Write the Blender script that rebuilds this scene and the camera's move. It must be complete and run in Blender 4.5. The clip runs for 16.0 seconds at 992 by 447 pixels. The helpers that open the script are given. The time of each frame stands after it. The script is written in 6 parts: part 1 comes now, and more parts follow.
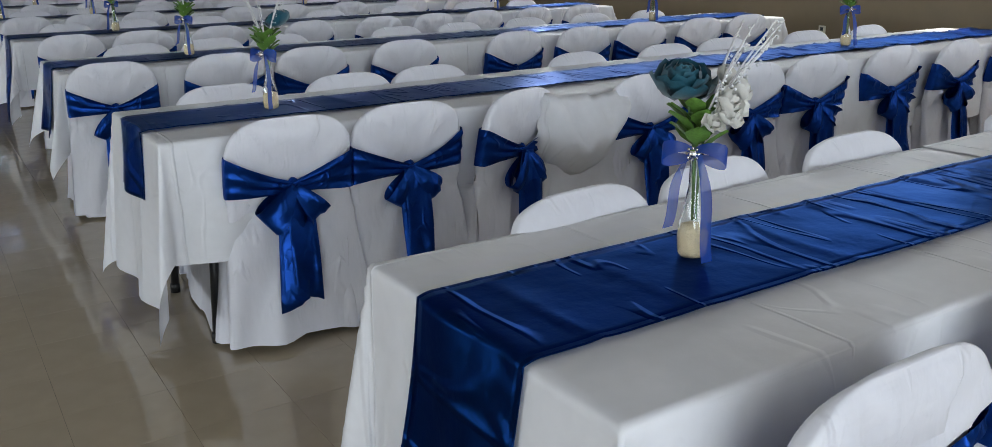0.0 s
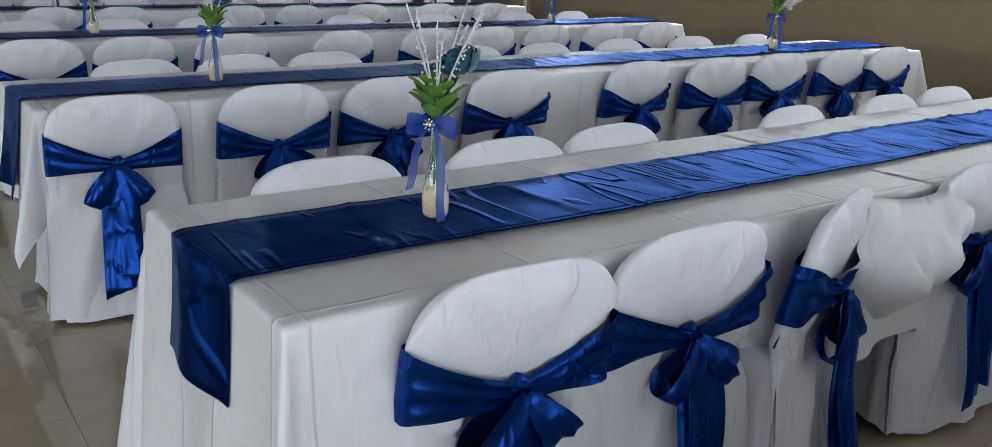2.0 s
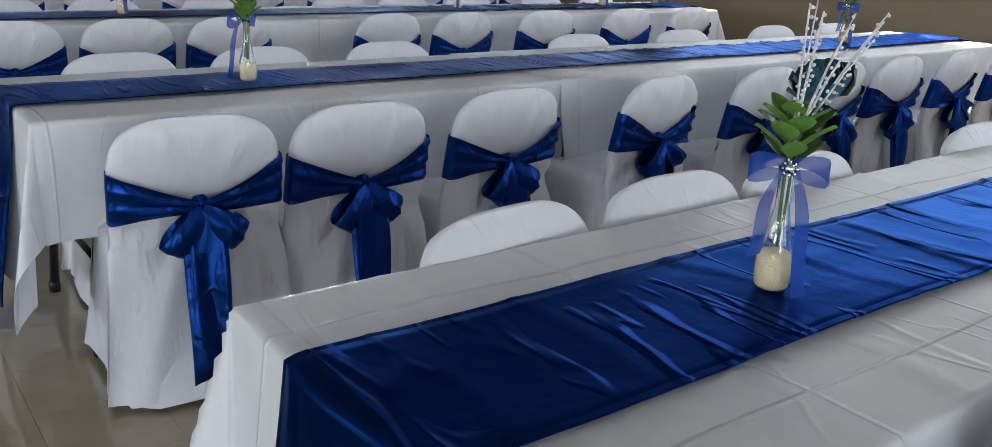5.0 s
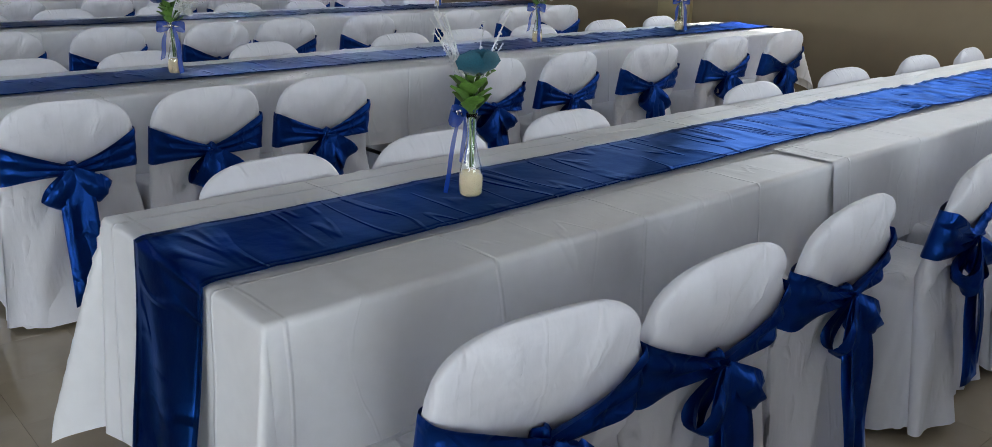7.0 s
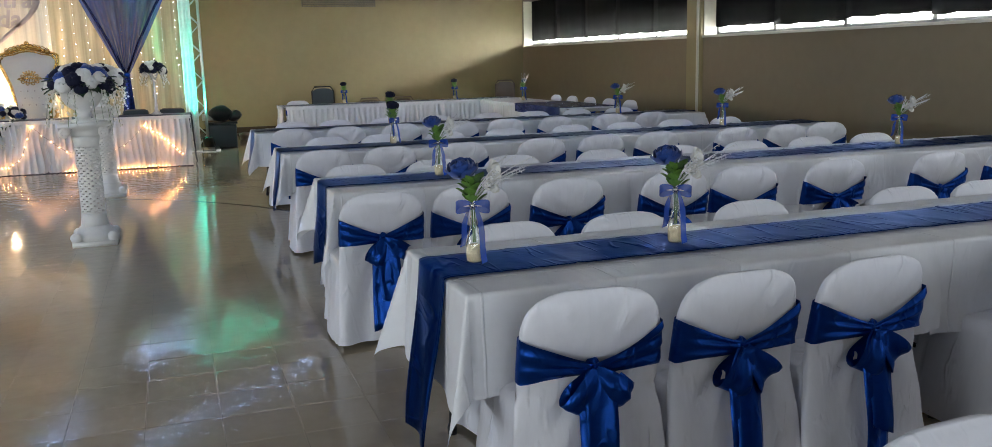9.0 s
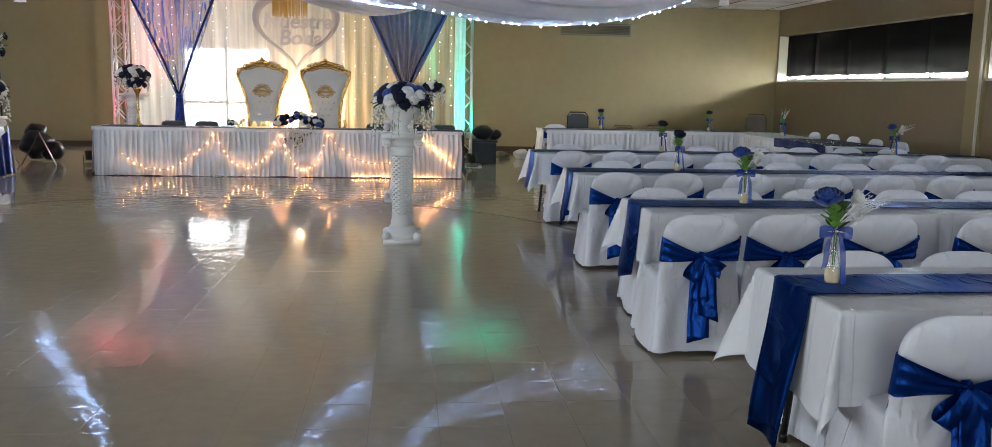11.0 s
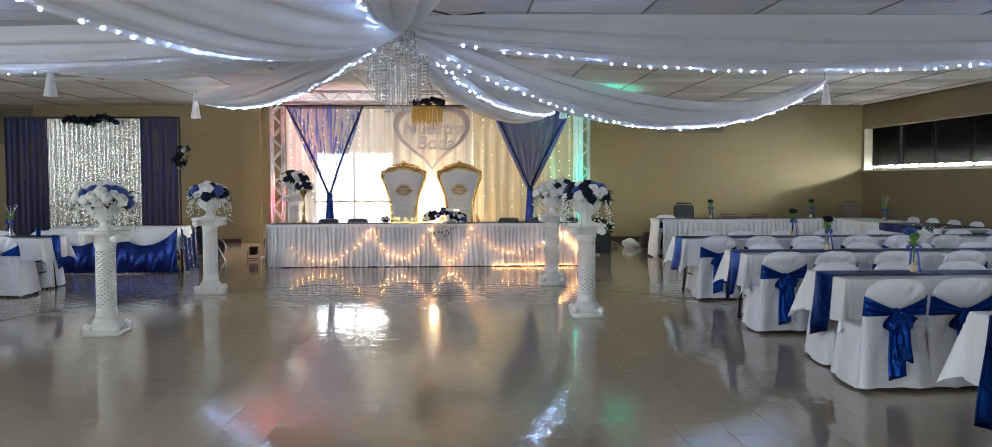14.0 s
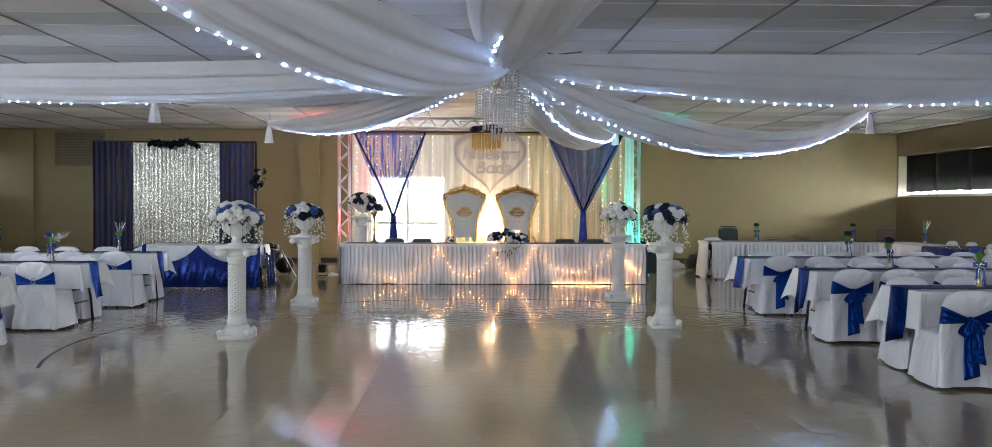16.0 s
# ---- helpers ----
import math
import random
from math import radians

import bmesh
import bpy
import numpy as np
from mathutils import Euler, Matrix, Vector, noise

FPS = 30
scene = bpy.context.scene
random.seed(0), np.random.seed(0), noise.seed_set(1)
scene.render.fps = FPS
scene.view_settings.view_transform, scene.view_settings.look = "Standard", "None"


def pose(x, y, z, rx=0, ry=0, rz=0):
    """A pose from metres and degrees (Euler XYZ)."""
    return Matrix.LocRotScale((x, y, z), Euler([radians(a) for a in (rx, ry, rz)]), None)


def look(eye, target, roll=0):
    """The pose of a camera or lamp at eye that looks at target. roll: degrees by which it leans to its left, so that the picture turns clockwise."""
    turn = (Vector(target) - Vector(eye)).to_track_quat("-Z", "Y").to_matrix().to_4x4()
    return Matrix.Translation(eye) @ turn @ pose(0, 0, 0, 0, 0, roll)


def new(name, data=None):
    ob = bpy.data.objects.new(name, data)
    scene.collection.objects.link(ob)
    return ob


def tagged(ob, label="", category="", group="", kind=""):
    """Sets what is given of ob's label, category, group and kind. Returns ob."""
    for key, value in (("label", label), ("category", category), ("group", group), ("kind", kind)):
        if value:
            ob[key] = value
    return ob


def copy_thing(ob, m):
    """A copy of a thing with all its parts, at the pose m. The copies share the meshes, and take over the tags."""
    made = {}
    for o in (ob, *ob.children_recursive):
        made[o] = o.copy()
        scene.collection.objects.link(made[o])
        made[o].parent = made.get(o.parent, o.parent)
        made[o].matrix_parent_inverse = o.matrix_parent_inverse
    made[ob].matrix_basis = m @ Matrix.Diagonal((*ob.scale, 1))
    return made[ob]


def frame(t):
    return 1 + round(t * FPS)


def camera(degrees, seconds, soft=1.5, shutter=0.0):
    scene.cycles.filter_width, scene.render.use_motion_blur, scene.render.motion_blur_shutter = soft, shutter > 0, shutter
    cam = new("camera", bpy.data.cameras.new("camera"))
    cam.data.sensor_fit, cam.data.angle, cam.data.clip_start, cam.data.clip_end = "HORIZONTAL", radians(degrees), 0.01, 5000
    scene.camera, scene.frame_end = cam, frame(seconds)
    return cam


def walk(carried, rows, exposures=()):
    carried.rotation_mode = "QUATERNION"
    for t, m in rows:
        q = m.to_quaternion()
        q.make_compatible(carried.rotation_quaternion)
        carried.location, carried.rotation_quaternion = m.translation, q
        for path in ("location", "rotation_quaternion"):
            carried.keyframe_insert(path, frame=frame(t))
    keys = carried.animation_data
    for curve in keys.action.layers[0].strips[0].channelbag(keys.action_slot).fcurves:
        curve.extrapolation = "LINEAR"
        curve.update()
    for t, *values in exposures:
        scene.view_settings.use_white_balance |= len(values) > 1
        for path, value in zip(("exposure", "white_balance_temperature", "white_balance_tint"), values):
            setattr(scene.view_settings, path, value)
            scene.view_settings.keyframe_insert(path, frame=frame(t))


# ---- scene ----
cam = camera(57.5, 16.0, 0.8)
PATH = [
    (0, (-0.195, 0.701, 1.336), (0.827, 2.318, 0.752), -1.0),
    (0.5, (-0.197, 1.1, 1.35), (0.816, 2.724, 0.769), -0.7),
    (1, (-0.159, 1.53, 1.352), (0.863, 3.148, 0.772), -0.1),
    (1.5, (-0.122, 1.98, 1.346), (0.969, 3.556, 0.774), 1.1),
    (2, (-0.079, 2.442, 1.324), (1.042, 3.992, 0.743), 1.8),
    (2.5, (-0.068, 2.945, 1.308), (1.064, 4.482, 0.712), 2.0),
    (3, (-0.042, 3.451, 1.306), (1.108, 4.968, 0.692), 2.5),
    (3.5, (-0.022, 3.969, 1.294), (1.112, 5.498, 0.681), 2.8),
    (4, (0.004, 4.49, 1.293), (1.12, 6.031, 0.678), 2.6),
    (4.2, (0.031, 4.705, 1.277), (1.142, 6.249, 0.659), 2.5),
    (6.3, (-0.193, 6.194, 1.359), (1.065, 7.62, 0.74), 2.8),
    (6.5, (-0.209, 6.338, 1.365), (1.049, 7.765, 0.748), 2.6),
    (7, (-0.221, 6.715, 1.385), (1.051, 8.131, 0.771), 1.3),
    (7.5, (-0.265, 7.123, 1.395), (1.0, 8.557, 0.809), 0.8),
    (8, (-0.32, 7.472, 1.417), (0.831, 9.016, 0.878), -0.6),
    (8.5, (-0.297, 7.58, 1.434), (0.562, 9.336, 1.01), -2.1),
    (9, (-0.401, 7.646, 1.474), (0.253, 9.501, 1.115), -1.4),
    (9.5, (-0.485, 7.652, 1.482), (-0.091, 9.586, 1.156), -1.0),
    (9.7, (-0.542, 7.639, 1.483), (-0.205, 9.584, 1.16), -0.5),
    (11.8, (-1.496, 7.049, 1.505), (-1.318, 9.027, 1.264), 1.1),
    (12, (-1.605, 6.956, 1.509), (-1.436, 8.939, 1.312), 1.1),
    (12.5, (-1.859, 6.686, 1.507), (-1.702, 8.675, 1.367), 1.7),
    (13, (-2.13, 6.445, 1.503), (-1.974, 8.434, 1.373), 0.9),
    (13.5, (-2.368, 6.193, 1.506), (-2.251, 8.187, 1.393), -0.6),
    (14, (-2.555, 5.914, 1.515), (-2.468, 7.91, 1.421), -0.2),
    (14.5, (-2.8, 5.682, 1.508), (-2.736, 7.68, 1.444), -0.2),
    (15, (-3.02, 5.438, 1.496), (-2.965, 7.436, 1.45), 0.3),
    (15.5, (-3.239, 5.199, 1.495), (-3.182, 7.197, 1.455), 1.4),
    (16, (-3.483, 4.998, 1.491), (-3.425, 6.996, 1.45), 0.2),
]
walk(cam, [(t, look(eye, target, roll)) for t, eye, target, roll in PATH], exposures=((0.0, 0.18), (0.5, 0.36), (1.0, 0.40), (2.0, 0.40), (3.5, 0.53), (6.5, 0.75), (7.0, 0.70), (8.5, 0.62), (9.5, 0.50), (12.0, 0.51), (16.0, 0.43)))

# ---- world, sun, lights ----
world = bpy.data.worlds.new("world")
scene.world = world
world.use_nodes = True
wn = world.node_tree.nodes
sky = wn.new("ShaderNodeTexSky")
sky.sky_type, sky.sun_disc = "NISHITA", False
sky.sun_elevation, sky.sun_rotation = radians(38), radians(70)
wn["Background"].inputs[1].default_value = 0.12
world.node_tree.links.new(sky.outputs[0], wn["Background"].inputs[0])


def lamp(name, kind, m, energy, colour, size=None, size_y=None, spot=None, blend=0.5):
    data = bpy.data.lights.new(name, kind)
    data.energy, data.color = energy, colour
    if kind == "AREA":
        data.shape, data.size, data.size_y = "RECTANGLE", size, size_y or size
    elif kind == "SUN":
        data.angle = radians(size)
    elif size:
        data.shadow_soft_size = size
    if spot:
        data.spot_size, data.spot_blend = radians(spot), blend
    ob = new(name, data)
    ob.matrix_world = m
    return ob


lamp("sun", "SUN", look((0, 0, 0), (-0.75, -0.35, -0.6)), 2.5, (1.0, 0.93, 0.82), 0.5)

# ---- materials ----
MATS = {}


def mat(name, colour=(0.8, 0.8, 0.8), rough=0.5, metal=0.0, vary=0.06, scale=6.0, bump=0.0, bscale=40.0, sheen=0.0, spec=0.5,
        alpha=1.0, transmission=0.0, emit=None, estrength=0.0, coord="Object", stretch=(1, 1, 1), rvary=0.0, ior=1.45, rand=0.0, tint=None):
    m = bpy.data.materials.new(name)
    m.use_nodes = True
    nt, n = m.node_tree, m.node_tree.nodes
    b = n["Principled BSDF"]
    b.inputs["Base Color"].default_value = (*colour, 1)
    b.inputs["Roughness"].default_value, b.inputs["Metallic"].default_value = rough, metal
    b.inputs["Specular IOR Level"].default_value, b.inputs["IOR"].default_value = spec, ior
    b.inputs["Sheen Weight"].default_value, b.inputs["Alpha"].default_value = sheen, alpha
    b.inputs["Transmission Weight"].default_value = transmission
    if tint:
        b.inputs["Specular Tint"].default_value = (*tint, 1)
    if emit:
        b.inputs["Emission Color"].default_value, b.inputs["Emission Strength"].default_value = (*emit, 1), estrength
    tc, mp = n.new("ShaderNodeTexCoord"), n.new("ShaderNodeMapping")
    mp.inputs["Scale"].default_value = stretch
    nt.links.new(tc.outputs[coord], mp.inputs[0])
    if vary:
        big, small = n.new("ShaderNodeTexNoise"), n.new("ShaderNodeTexNoise")
        big.inputs["Scale"].default_value, small.inputs["Scale"].default_value = scale, scale * 9
        big.inputs["Detail"].default_value = 4
        add, ramp, hsv = n.new("ShaderNodeMath"), n.new("ShaderNodeMapRange"), n.new("ShaderNodeHueSaturation")
        add.operation = "ADD"
        nt.links.new(mp.outputs[0], big.inputs[0]), nt.links.new(mp.outputs[0], small.inputs[0])
        nt.links.new(big.outputs[0], add.inputs[0]), nt.links.new(small.outputs[0], add.inputs[1])
        ramp.inputs["From Min"].default_value, ramp.inputs["From Max"].default_value = 0.6, 1.4
        ramp.inputs["To Min"].default_value, ramp.inputs["To Max"].default_value = 1 - vary, 1 + vary
        nt.links.new(add.outputs[0], ramp.inputs[0])
        nt.links.new(ramp.outputs[0], hsv.inputs["Value"])
        hsv.inputs["Color"].default_value = (*colour, 1)
        if rand:
            info, ma = n.new("ShaderNodeObjectInfo"), n.new("ShaderNodeMath")
            ma.operation, ma.inputs[1].default_value = "MULTIPLY_ADD", rand
            nt.links.new(info.outputs["Random"], ma.inputs[0]), nt.links.new(ramp.outputs[0], ma.inputs[2])
            nt.links.new(ma.outputs[0], hsv.inputs["Value"])
        nt.links.new(hsv.outputs[0], b.inputs["Base Color"])
        if rvary:
            rr = n.new("ShaderNodeMapRange")
            rr.inputs["From Min"].default_value, rr.inputs["From Max"].default_value = 0.3, 0.7
            rr.inputs["To Min"].default_value, rr.inputs["To Max"].default_value = rough - rvary, rough + rvary
            nt.links.new(big.outputs[0], rr.inputs[0]), nt.links.new(rr.outputs[0], b.inputs["Roughness"])
    if bump:
        t, bp = n.new("ShaderNodeTexNoise"), n.new("ShaderNodeBump")
        t.inputs["Scale"].default_value, t.inputs["Detail"].default_value = bscale, 5
        bp.inputs["Strength"].default_value, bp.inputs["Distance"].default_value = bump, 0.01
        nt.links.new(mp.outputs[0], t.inputs[0]), nt.links.new(t.outputs[0], bp.inputs["Height"])
        nt.links.new(bp.outputs[0], b.inputs["Normal"])
    MATS[name] = m
    return m


def creased(m, wide, high, strength):
    """Adds ironed-in fold lines to a cloth's relief."""
    nt, n = m.node_tree, m.node_tree.nodes
    tc, br, bp, nz, mx = n.new("ShaderNodeTexCoord"), n.new("ShaderNodeTexBrick"), n.new("ShaderNodeBump"), n.new("ShaderNodeTexNoise"), n.new("ShaderNodeMixRGB")
    nz.inputs["Scale"].default_value, mx.inputs[0].default_value = 2.5, 0.035
    br.offset, br.inputs["Scale"].default_value = 0.0, 1.0
    br.inputs["Mortar Size"].default_value, br.inputs["Mortar Smooth"].default_value = 0.0065, 1.0
    br.inputs["Brick Width"].default_value, br.inputs["Row Height"].default_value = wide, high
    nt.links.new(tc.outputs["Object"], nz.inputs[0])
    nt.links.new(tc.outputs["Object"], mx.inputs[1]), nt.links.new(nz.outputs["Color"], mx.inputs[2])
    nt.links.new(mx.outputs[0], br.inputs[0]), nt.links.new(br.outputs["Fac"], bp.inputs["Height"])
    bp.inputs["Strength"].default_value, bp.inputs["Distance"].default_value = strength, 0.006
    b = n["Principled BSDF"]
    nt.links.new(b.inputs["Normal"].links[0].from_socket, bp.inputs["Normal"])
    nt.links.new(bp.outputs[0], b.inputs["Normal"])
    return m


def wrinkled(m, scale, stretch, strength, width=0.035, coord="Object", cut=0.45):
    """Adds fine, broken crease lines of their own winding course to a cloth's relief."""
    nt, n = m.node_tree, m.node_tree.nodes
    tc, mp, nz, cl, mk = n.new("ShaderNodeTexCoord"), n.new("ShaderNodeMapping"), n.new("ShaderNodeTexNoise"), n.new("ShaderNodeMath"), n.new("ShaderNodeTexNoise")
    mp.inputs["Scale"].default_value, mp.inputs["Rotation"].default_value = stretch, (0, 0, 0.3)
    nt.links.new(tc.outputs[coord], mp.inputs[0])
    nz.inputs["Scale"].default_value, nz.inputs["Detail"].default_value, nz.inputs["Distortion"].default_value = scale, 1.5, 0.5
    mk.inputs["Scale"].default_value = scale * 0.8
    nt.links.new(mp.outputs[0], nz.inputs[0]), nt.links.new(tc.outputs[coord], mk.inputs[0])
    cl.operation, cl.inputs[1].default_value = "SUBTRACT", 0.5
    ab, mr, mm, mu = n.new("ShaderNodeMath"), n.new("ShaderNodeMapRange"), n.new("ShaderNodeMapRange"), n.new("ShaderNodeMath")
    ab.operation, mu.operation = "ABSOLUTE", "MULTIPLY"
    nt.links.new(nz.outputs[0], cl.inputs[0]), nt.links.new(cl.outputs[0], ab.inputs[0]), nt.links.new(ab.outputs[0], mr.inputs[0])
    mr.interpolation_type = "SMOOTHSTEP"
    mr.inputs["From Min"].default_value, mr.inputs["From Max"].default_value = 0.0, width
    mr.inputs["To Min"].default_value, mr.inputs["To Max"].default_value = 1.0, 0.0
    nt.links.new(mk.outputs[0], mm.inputs[0])
    mm.inputs["From Min"].default_value, mm.inputs["From Max"].default_value = cut, cut + 0.12
    nt.links.new(mr.outputs[0], mu.inputs[0]), nt.links.new(mm.outputs[0], mu.inputs[1])
    bp = n.new("ShaderNodeBump")
    bp.inputs["Strength"].default_value, bp.inputs["Distance"].default_value = strength, 0.01
    nt.links.new(mu.outputs[0], bp.inputs["Height"])
    b = n["Principled BSDF"]
    if b.inputs["Normal"].links:
        nt.links.new(b.inputs["Normal"].links[0].from_socket, bp.inputs["Normal"])
    nt.links.new(bp.outputs[0], b.inputs["Normal"])
    return m


def sheer(name, colour, cover, rough=0.6, stretch=(30, 30, 1), swing=0.15):
    """Thin woven voile: part of the light goes straight through."""
    m = mat(name, colour, rough, vary=0.08, scale=3)
    nt, n = m.node_tree, m.node_tree.nodes
    mix, tr, tl = n.new("ShaderNodeMixShader"), n.new("ShaderNodeBsdfTransparent"), n.new("ShaderNodeBsdfTranslucent")
    tl.inputs[0].default_value = (*colour, 1)
    half = n.new("ShaderNodeMixShader")
    half.inputs[0].default_value = 0.45
    tc, mp, nz, mr = n.new("ShaderNodeTexCoord"), n.new("ShaderNodeMapping"), n.new("ShaderNodeTexNoise"), n.new("ShaderNodeMapRange")
    mp.inputs["Scale"].default_value = stretch
    nt.links.new(tc.outputs["Object"], mp.inputs[0]), nt.links.new(mp.outputs[0], nz.inputs[0])
    nz.inputs["Scale"].default_value = 1.0
    mr.inputs["From Min"].default_value, mr.inputs["From Max"].default_value = 0.3, 0.7
    mr.inputs["To Min"].default_value, mr.inputs["To Max"].default_value = cover - swing, min(1.0, cover + swing)
    nt.links.new(nz.outputs[0], mr.inputs[0]), nt.links.new(mr.outputs[0], mix.inputs[0])
    out = n["Material Output"]
    nt.links.new(n["Principled BSDF"].outputs[0], half.inputs[1]), nt.links.new(tl.outputs[0], half.inputs[2])
    nt.links.new(tr.outputs[0], mix.inputs[1]), nt.links.new(half.outputs[0], mix.inputs[2])
    nt.links.new(mix.outputs[0], out.inputs[0])
    return m


def sequins(name, colour, metal, rough, scale):
    """Fabric sewn with small round discs that each tilt their own way."""
    m = mat(name, colour, rough, metal, vary=0)
    nt, n = m.node_tree, m.node_tree.nodes
    b = n["Principled BSDF"]
    tc, vo, hsv, mr = n.new("ShaderNodeTexCoord"), n.new("ShaderNodeTexVoronoi"), n.new("ShaderNodeHueSaturation"), n.new("ShaderNodeMapRange")
    vo.inputs["Scale"].default_value = scale
    nt.links.new(tc.outputs["Object"], vo.inputs[0])
    sp = n.new("ShaderNodeSeparateColor")
    nt.links.new(vo.outputs["Color"], sp.inputs[0]), nt.links.new(sp.outputs[0], mr.inputs[0])
    mr.inputs["To Min"].default_value, mr.inputs["To Max"].default_value = 0.35, 1.5
    hsv.inputs["Color"].default_value = (*colour, 1)
    nt.links.new(mr.outputs[0], hsv.inputs["Value"]), nt.links.new(hsv.outputs[0], b.inputs["Base Color"])
    bp = n.new("ShaderNodeBump")
    bp.inputs["Strength"].default_value, bp.inputs["Distance"].default_value = 0.9, 0.006
    nt.links.new(sp.outputs[1], bp.inputs["Height"]), nt.links.new(bp.outputs[0], b.inputs["Normal"])
    return m


WHITE = mat("white_polyester", (0.745, 0.752, 0.815), 0.36, vary=0.03, scale=3, bump=0.6, bscale=5.0, stretch=(1.8, 1.8, 0.5), sheen=0.05, spec=0.55, rand=0.05)
CLOTH = wrinkled(creased(mat("white_tablecloth", (0.785, 0.795, 0.830), 0.38, vary=0.04, scale=2.5, bump=0.3, bscale=6, sheen=0.05, spec=0.5), 0.46, 0.24, 0.6), 4.2, (1.8, 0.6, 0.6), 0.20, 0.03, cut=0.47)
WHITE = wrinkled(creased(WHITE, 0.235, 0.31, 0.16), 5.0, (1.8, 1.8, 0.55), 0.6, 0.05, cut=0.5)
WHITE = wrinkled(WHITE, 11.0, (1.7, 1.7, 0.6), 0.12, 0.08, cut=0.50)
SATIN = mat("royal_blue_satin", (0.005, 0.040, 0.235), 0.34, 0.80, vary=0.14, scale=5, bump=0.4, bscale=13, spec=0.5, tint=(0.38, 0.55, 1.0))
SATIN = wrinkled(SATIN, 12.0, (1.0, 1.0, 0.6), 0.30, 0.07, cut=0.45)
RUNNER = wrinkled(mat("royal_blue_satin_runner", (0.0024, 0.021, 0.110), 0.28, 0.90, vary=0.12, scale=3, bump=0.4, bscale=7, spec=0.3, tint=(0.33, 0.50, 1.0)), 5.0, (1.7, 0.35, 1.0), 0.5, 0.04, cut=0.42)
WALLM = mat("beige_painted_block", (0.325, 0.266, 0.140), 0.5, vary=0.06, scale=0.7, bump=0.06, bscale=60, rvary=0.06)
# the east wall's weaker light is put into this browner, darker paint colour
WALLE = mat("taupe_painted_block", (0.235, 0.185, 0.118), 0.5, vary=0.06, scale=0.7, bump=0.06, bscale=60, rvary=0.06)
TRIMM = mat("brown_vinyl_base", (0.06, 0.035, 0.02), 0.5, vary=0.1, scale=3)
CEILM = mat("grey_mineral_tile", (0.68, 0.68, 0.69), 0.75, vary=0.07, scale=0.9, bump=0.15, bscale=120)
_n = CEILM.node_tree.nodes
_g, _h = _n.new("ShaderNodeNewGeometry"), [x for x in _n if x.type == "HUE_SAT"][0]
_r = _n.new("ShaderNodeMapRange")
_r.inputs["To Min"].default_value, _r.inputs["To Max"].default_value = 0.70, 1.12
CEILM.node_tree.links.new(_g.outputs["Random Per Island"], _r.inputs[0])
CEILM.node_tree.links.new(_r.outputs[0], _h.inputs["Value"])
GRIDM = mat("dull_white_tee_bar", (0.15, 0.145, 0.135), 0.4, vary=0.08, scale=2)
FLOORM = mat("waxed_vinyl_tile", (0.45, 0.378, 0.275), 0.050, vary=0.06, scale=1.3, bump=0.32, bscale=7.0, rvary=0.020, spec=0.85, rand=0.02)
_t = [x for x in FLOORM.node_tree.nodes if x.type == "TEX_NOISE"][-1]
_t.inputs["Detail"].default_value = 2.0
JOINTM = mat("dark_tile_joint", (0.16, 0.14, 0.105), 0.6, vary=0.1)
BLACKM = mat("black_enamel_steel", (0.012, 0.012, 0.013), 0.35, vary=0.1, scale=20)
BROWNP = mat("brown_rubber", (0.06, 0.04, 0.03), 0.6, vary=0.1)
TOPM = mat("grey_plastic_top", (0.35, 0.35, 0.34), 0.5, vary=0.05, bump=0.1, bscale=200)
GLASS = mat("clear_glass", (0.95, 0.97, 0.97), 0.02, vary=0, transmission=1.0, ior=1.45)
SAND = mat("cream_sand", (0.62, 0.53, 0.36), 0.9, vary=0.15, scale=60, bump=0.5, bscale=300)
LEAF = mat("green_silk_leaf", (0.12, 0.25, 0.045), 0.45, vary=0.35, scale=20, rand=0.1)
STEM = mat("green_stem", (0.08, 0.16, 0.05), 0.5, vary=0.2, scale=20)
ROSEB = mat("royal_blue_petal", (0.006, 0.05, 0.26), 0.6, vary=0.3, scale=25, sheen=0.3)
ROSET = mat("teal_petal", (0.004, 0.085, 0.13), 0.6, vary=0.3, scale=25, sheen=0.3)
ROSEN = mat("navy_petal", (0.006, 0.008, 0.03), 0.7, vary=0.3, scale=25, spec=0.3)
ROSEW = mat("white_petal", (0.75, 0.74, 0.70), 0.6, vary=0.06, scale=25, sheen=0.3)
TWIG = mat("white_frosted_twig", (0.78, 0.78, 0.80), 0.5, vary=0.05, scale=30)
ORGANZA = sheer("blue_organza", (0.010, 0.070, 0.44), 0.78, 0.4, (8, 8, 8))
GEM = mat("rhinestone", (0.8, 0.8, 0.82), 0.12, 1.0, vary=0.2, scale=90)
RED = mat("dark_red_line_paint", (0.16, 0.025, 0.02), 0.25, vary=0.12, scale=3)
DARKL = mat("dark_line_paint", (0.03, 0.028, 0.03), 0.25, vary=0.12, scale=3)
PLAST = mat("white_moulded_plastic", (0.80, 0.79, 0.76), 0.35, vary=0.03, scale=6, bump=0.05, bscale=60)
GOLD = mat("antique_gold", (0.74, 0.50, 0.19), 0.26, 1.0, vary=0.25, scale=18, bump=0.2, bscale=60)
LEATHER = mat("pale_leatherette", (0.66, 0.66, 0.66), 0.4, vary=0.04, scale=5, bump=0.05, bscale=70)
SKIRT = mat("white_satin_skirt", (0.74, 0.74, 0.78), 0.24, vary=0.04, scale=4, sheen=0.3, spec=0.7, bump=0.9, bscale=9, stretch=(2.6, 2.6, 0.7))
NAVY = mat("navy_polyester", (0.008, 0.013, 0.06), 0.55, vary=0.12, scale=4, sheen=0.05, spec=0.3)
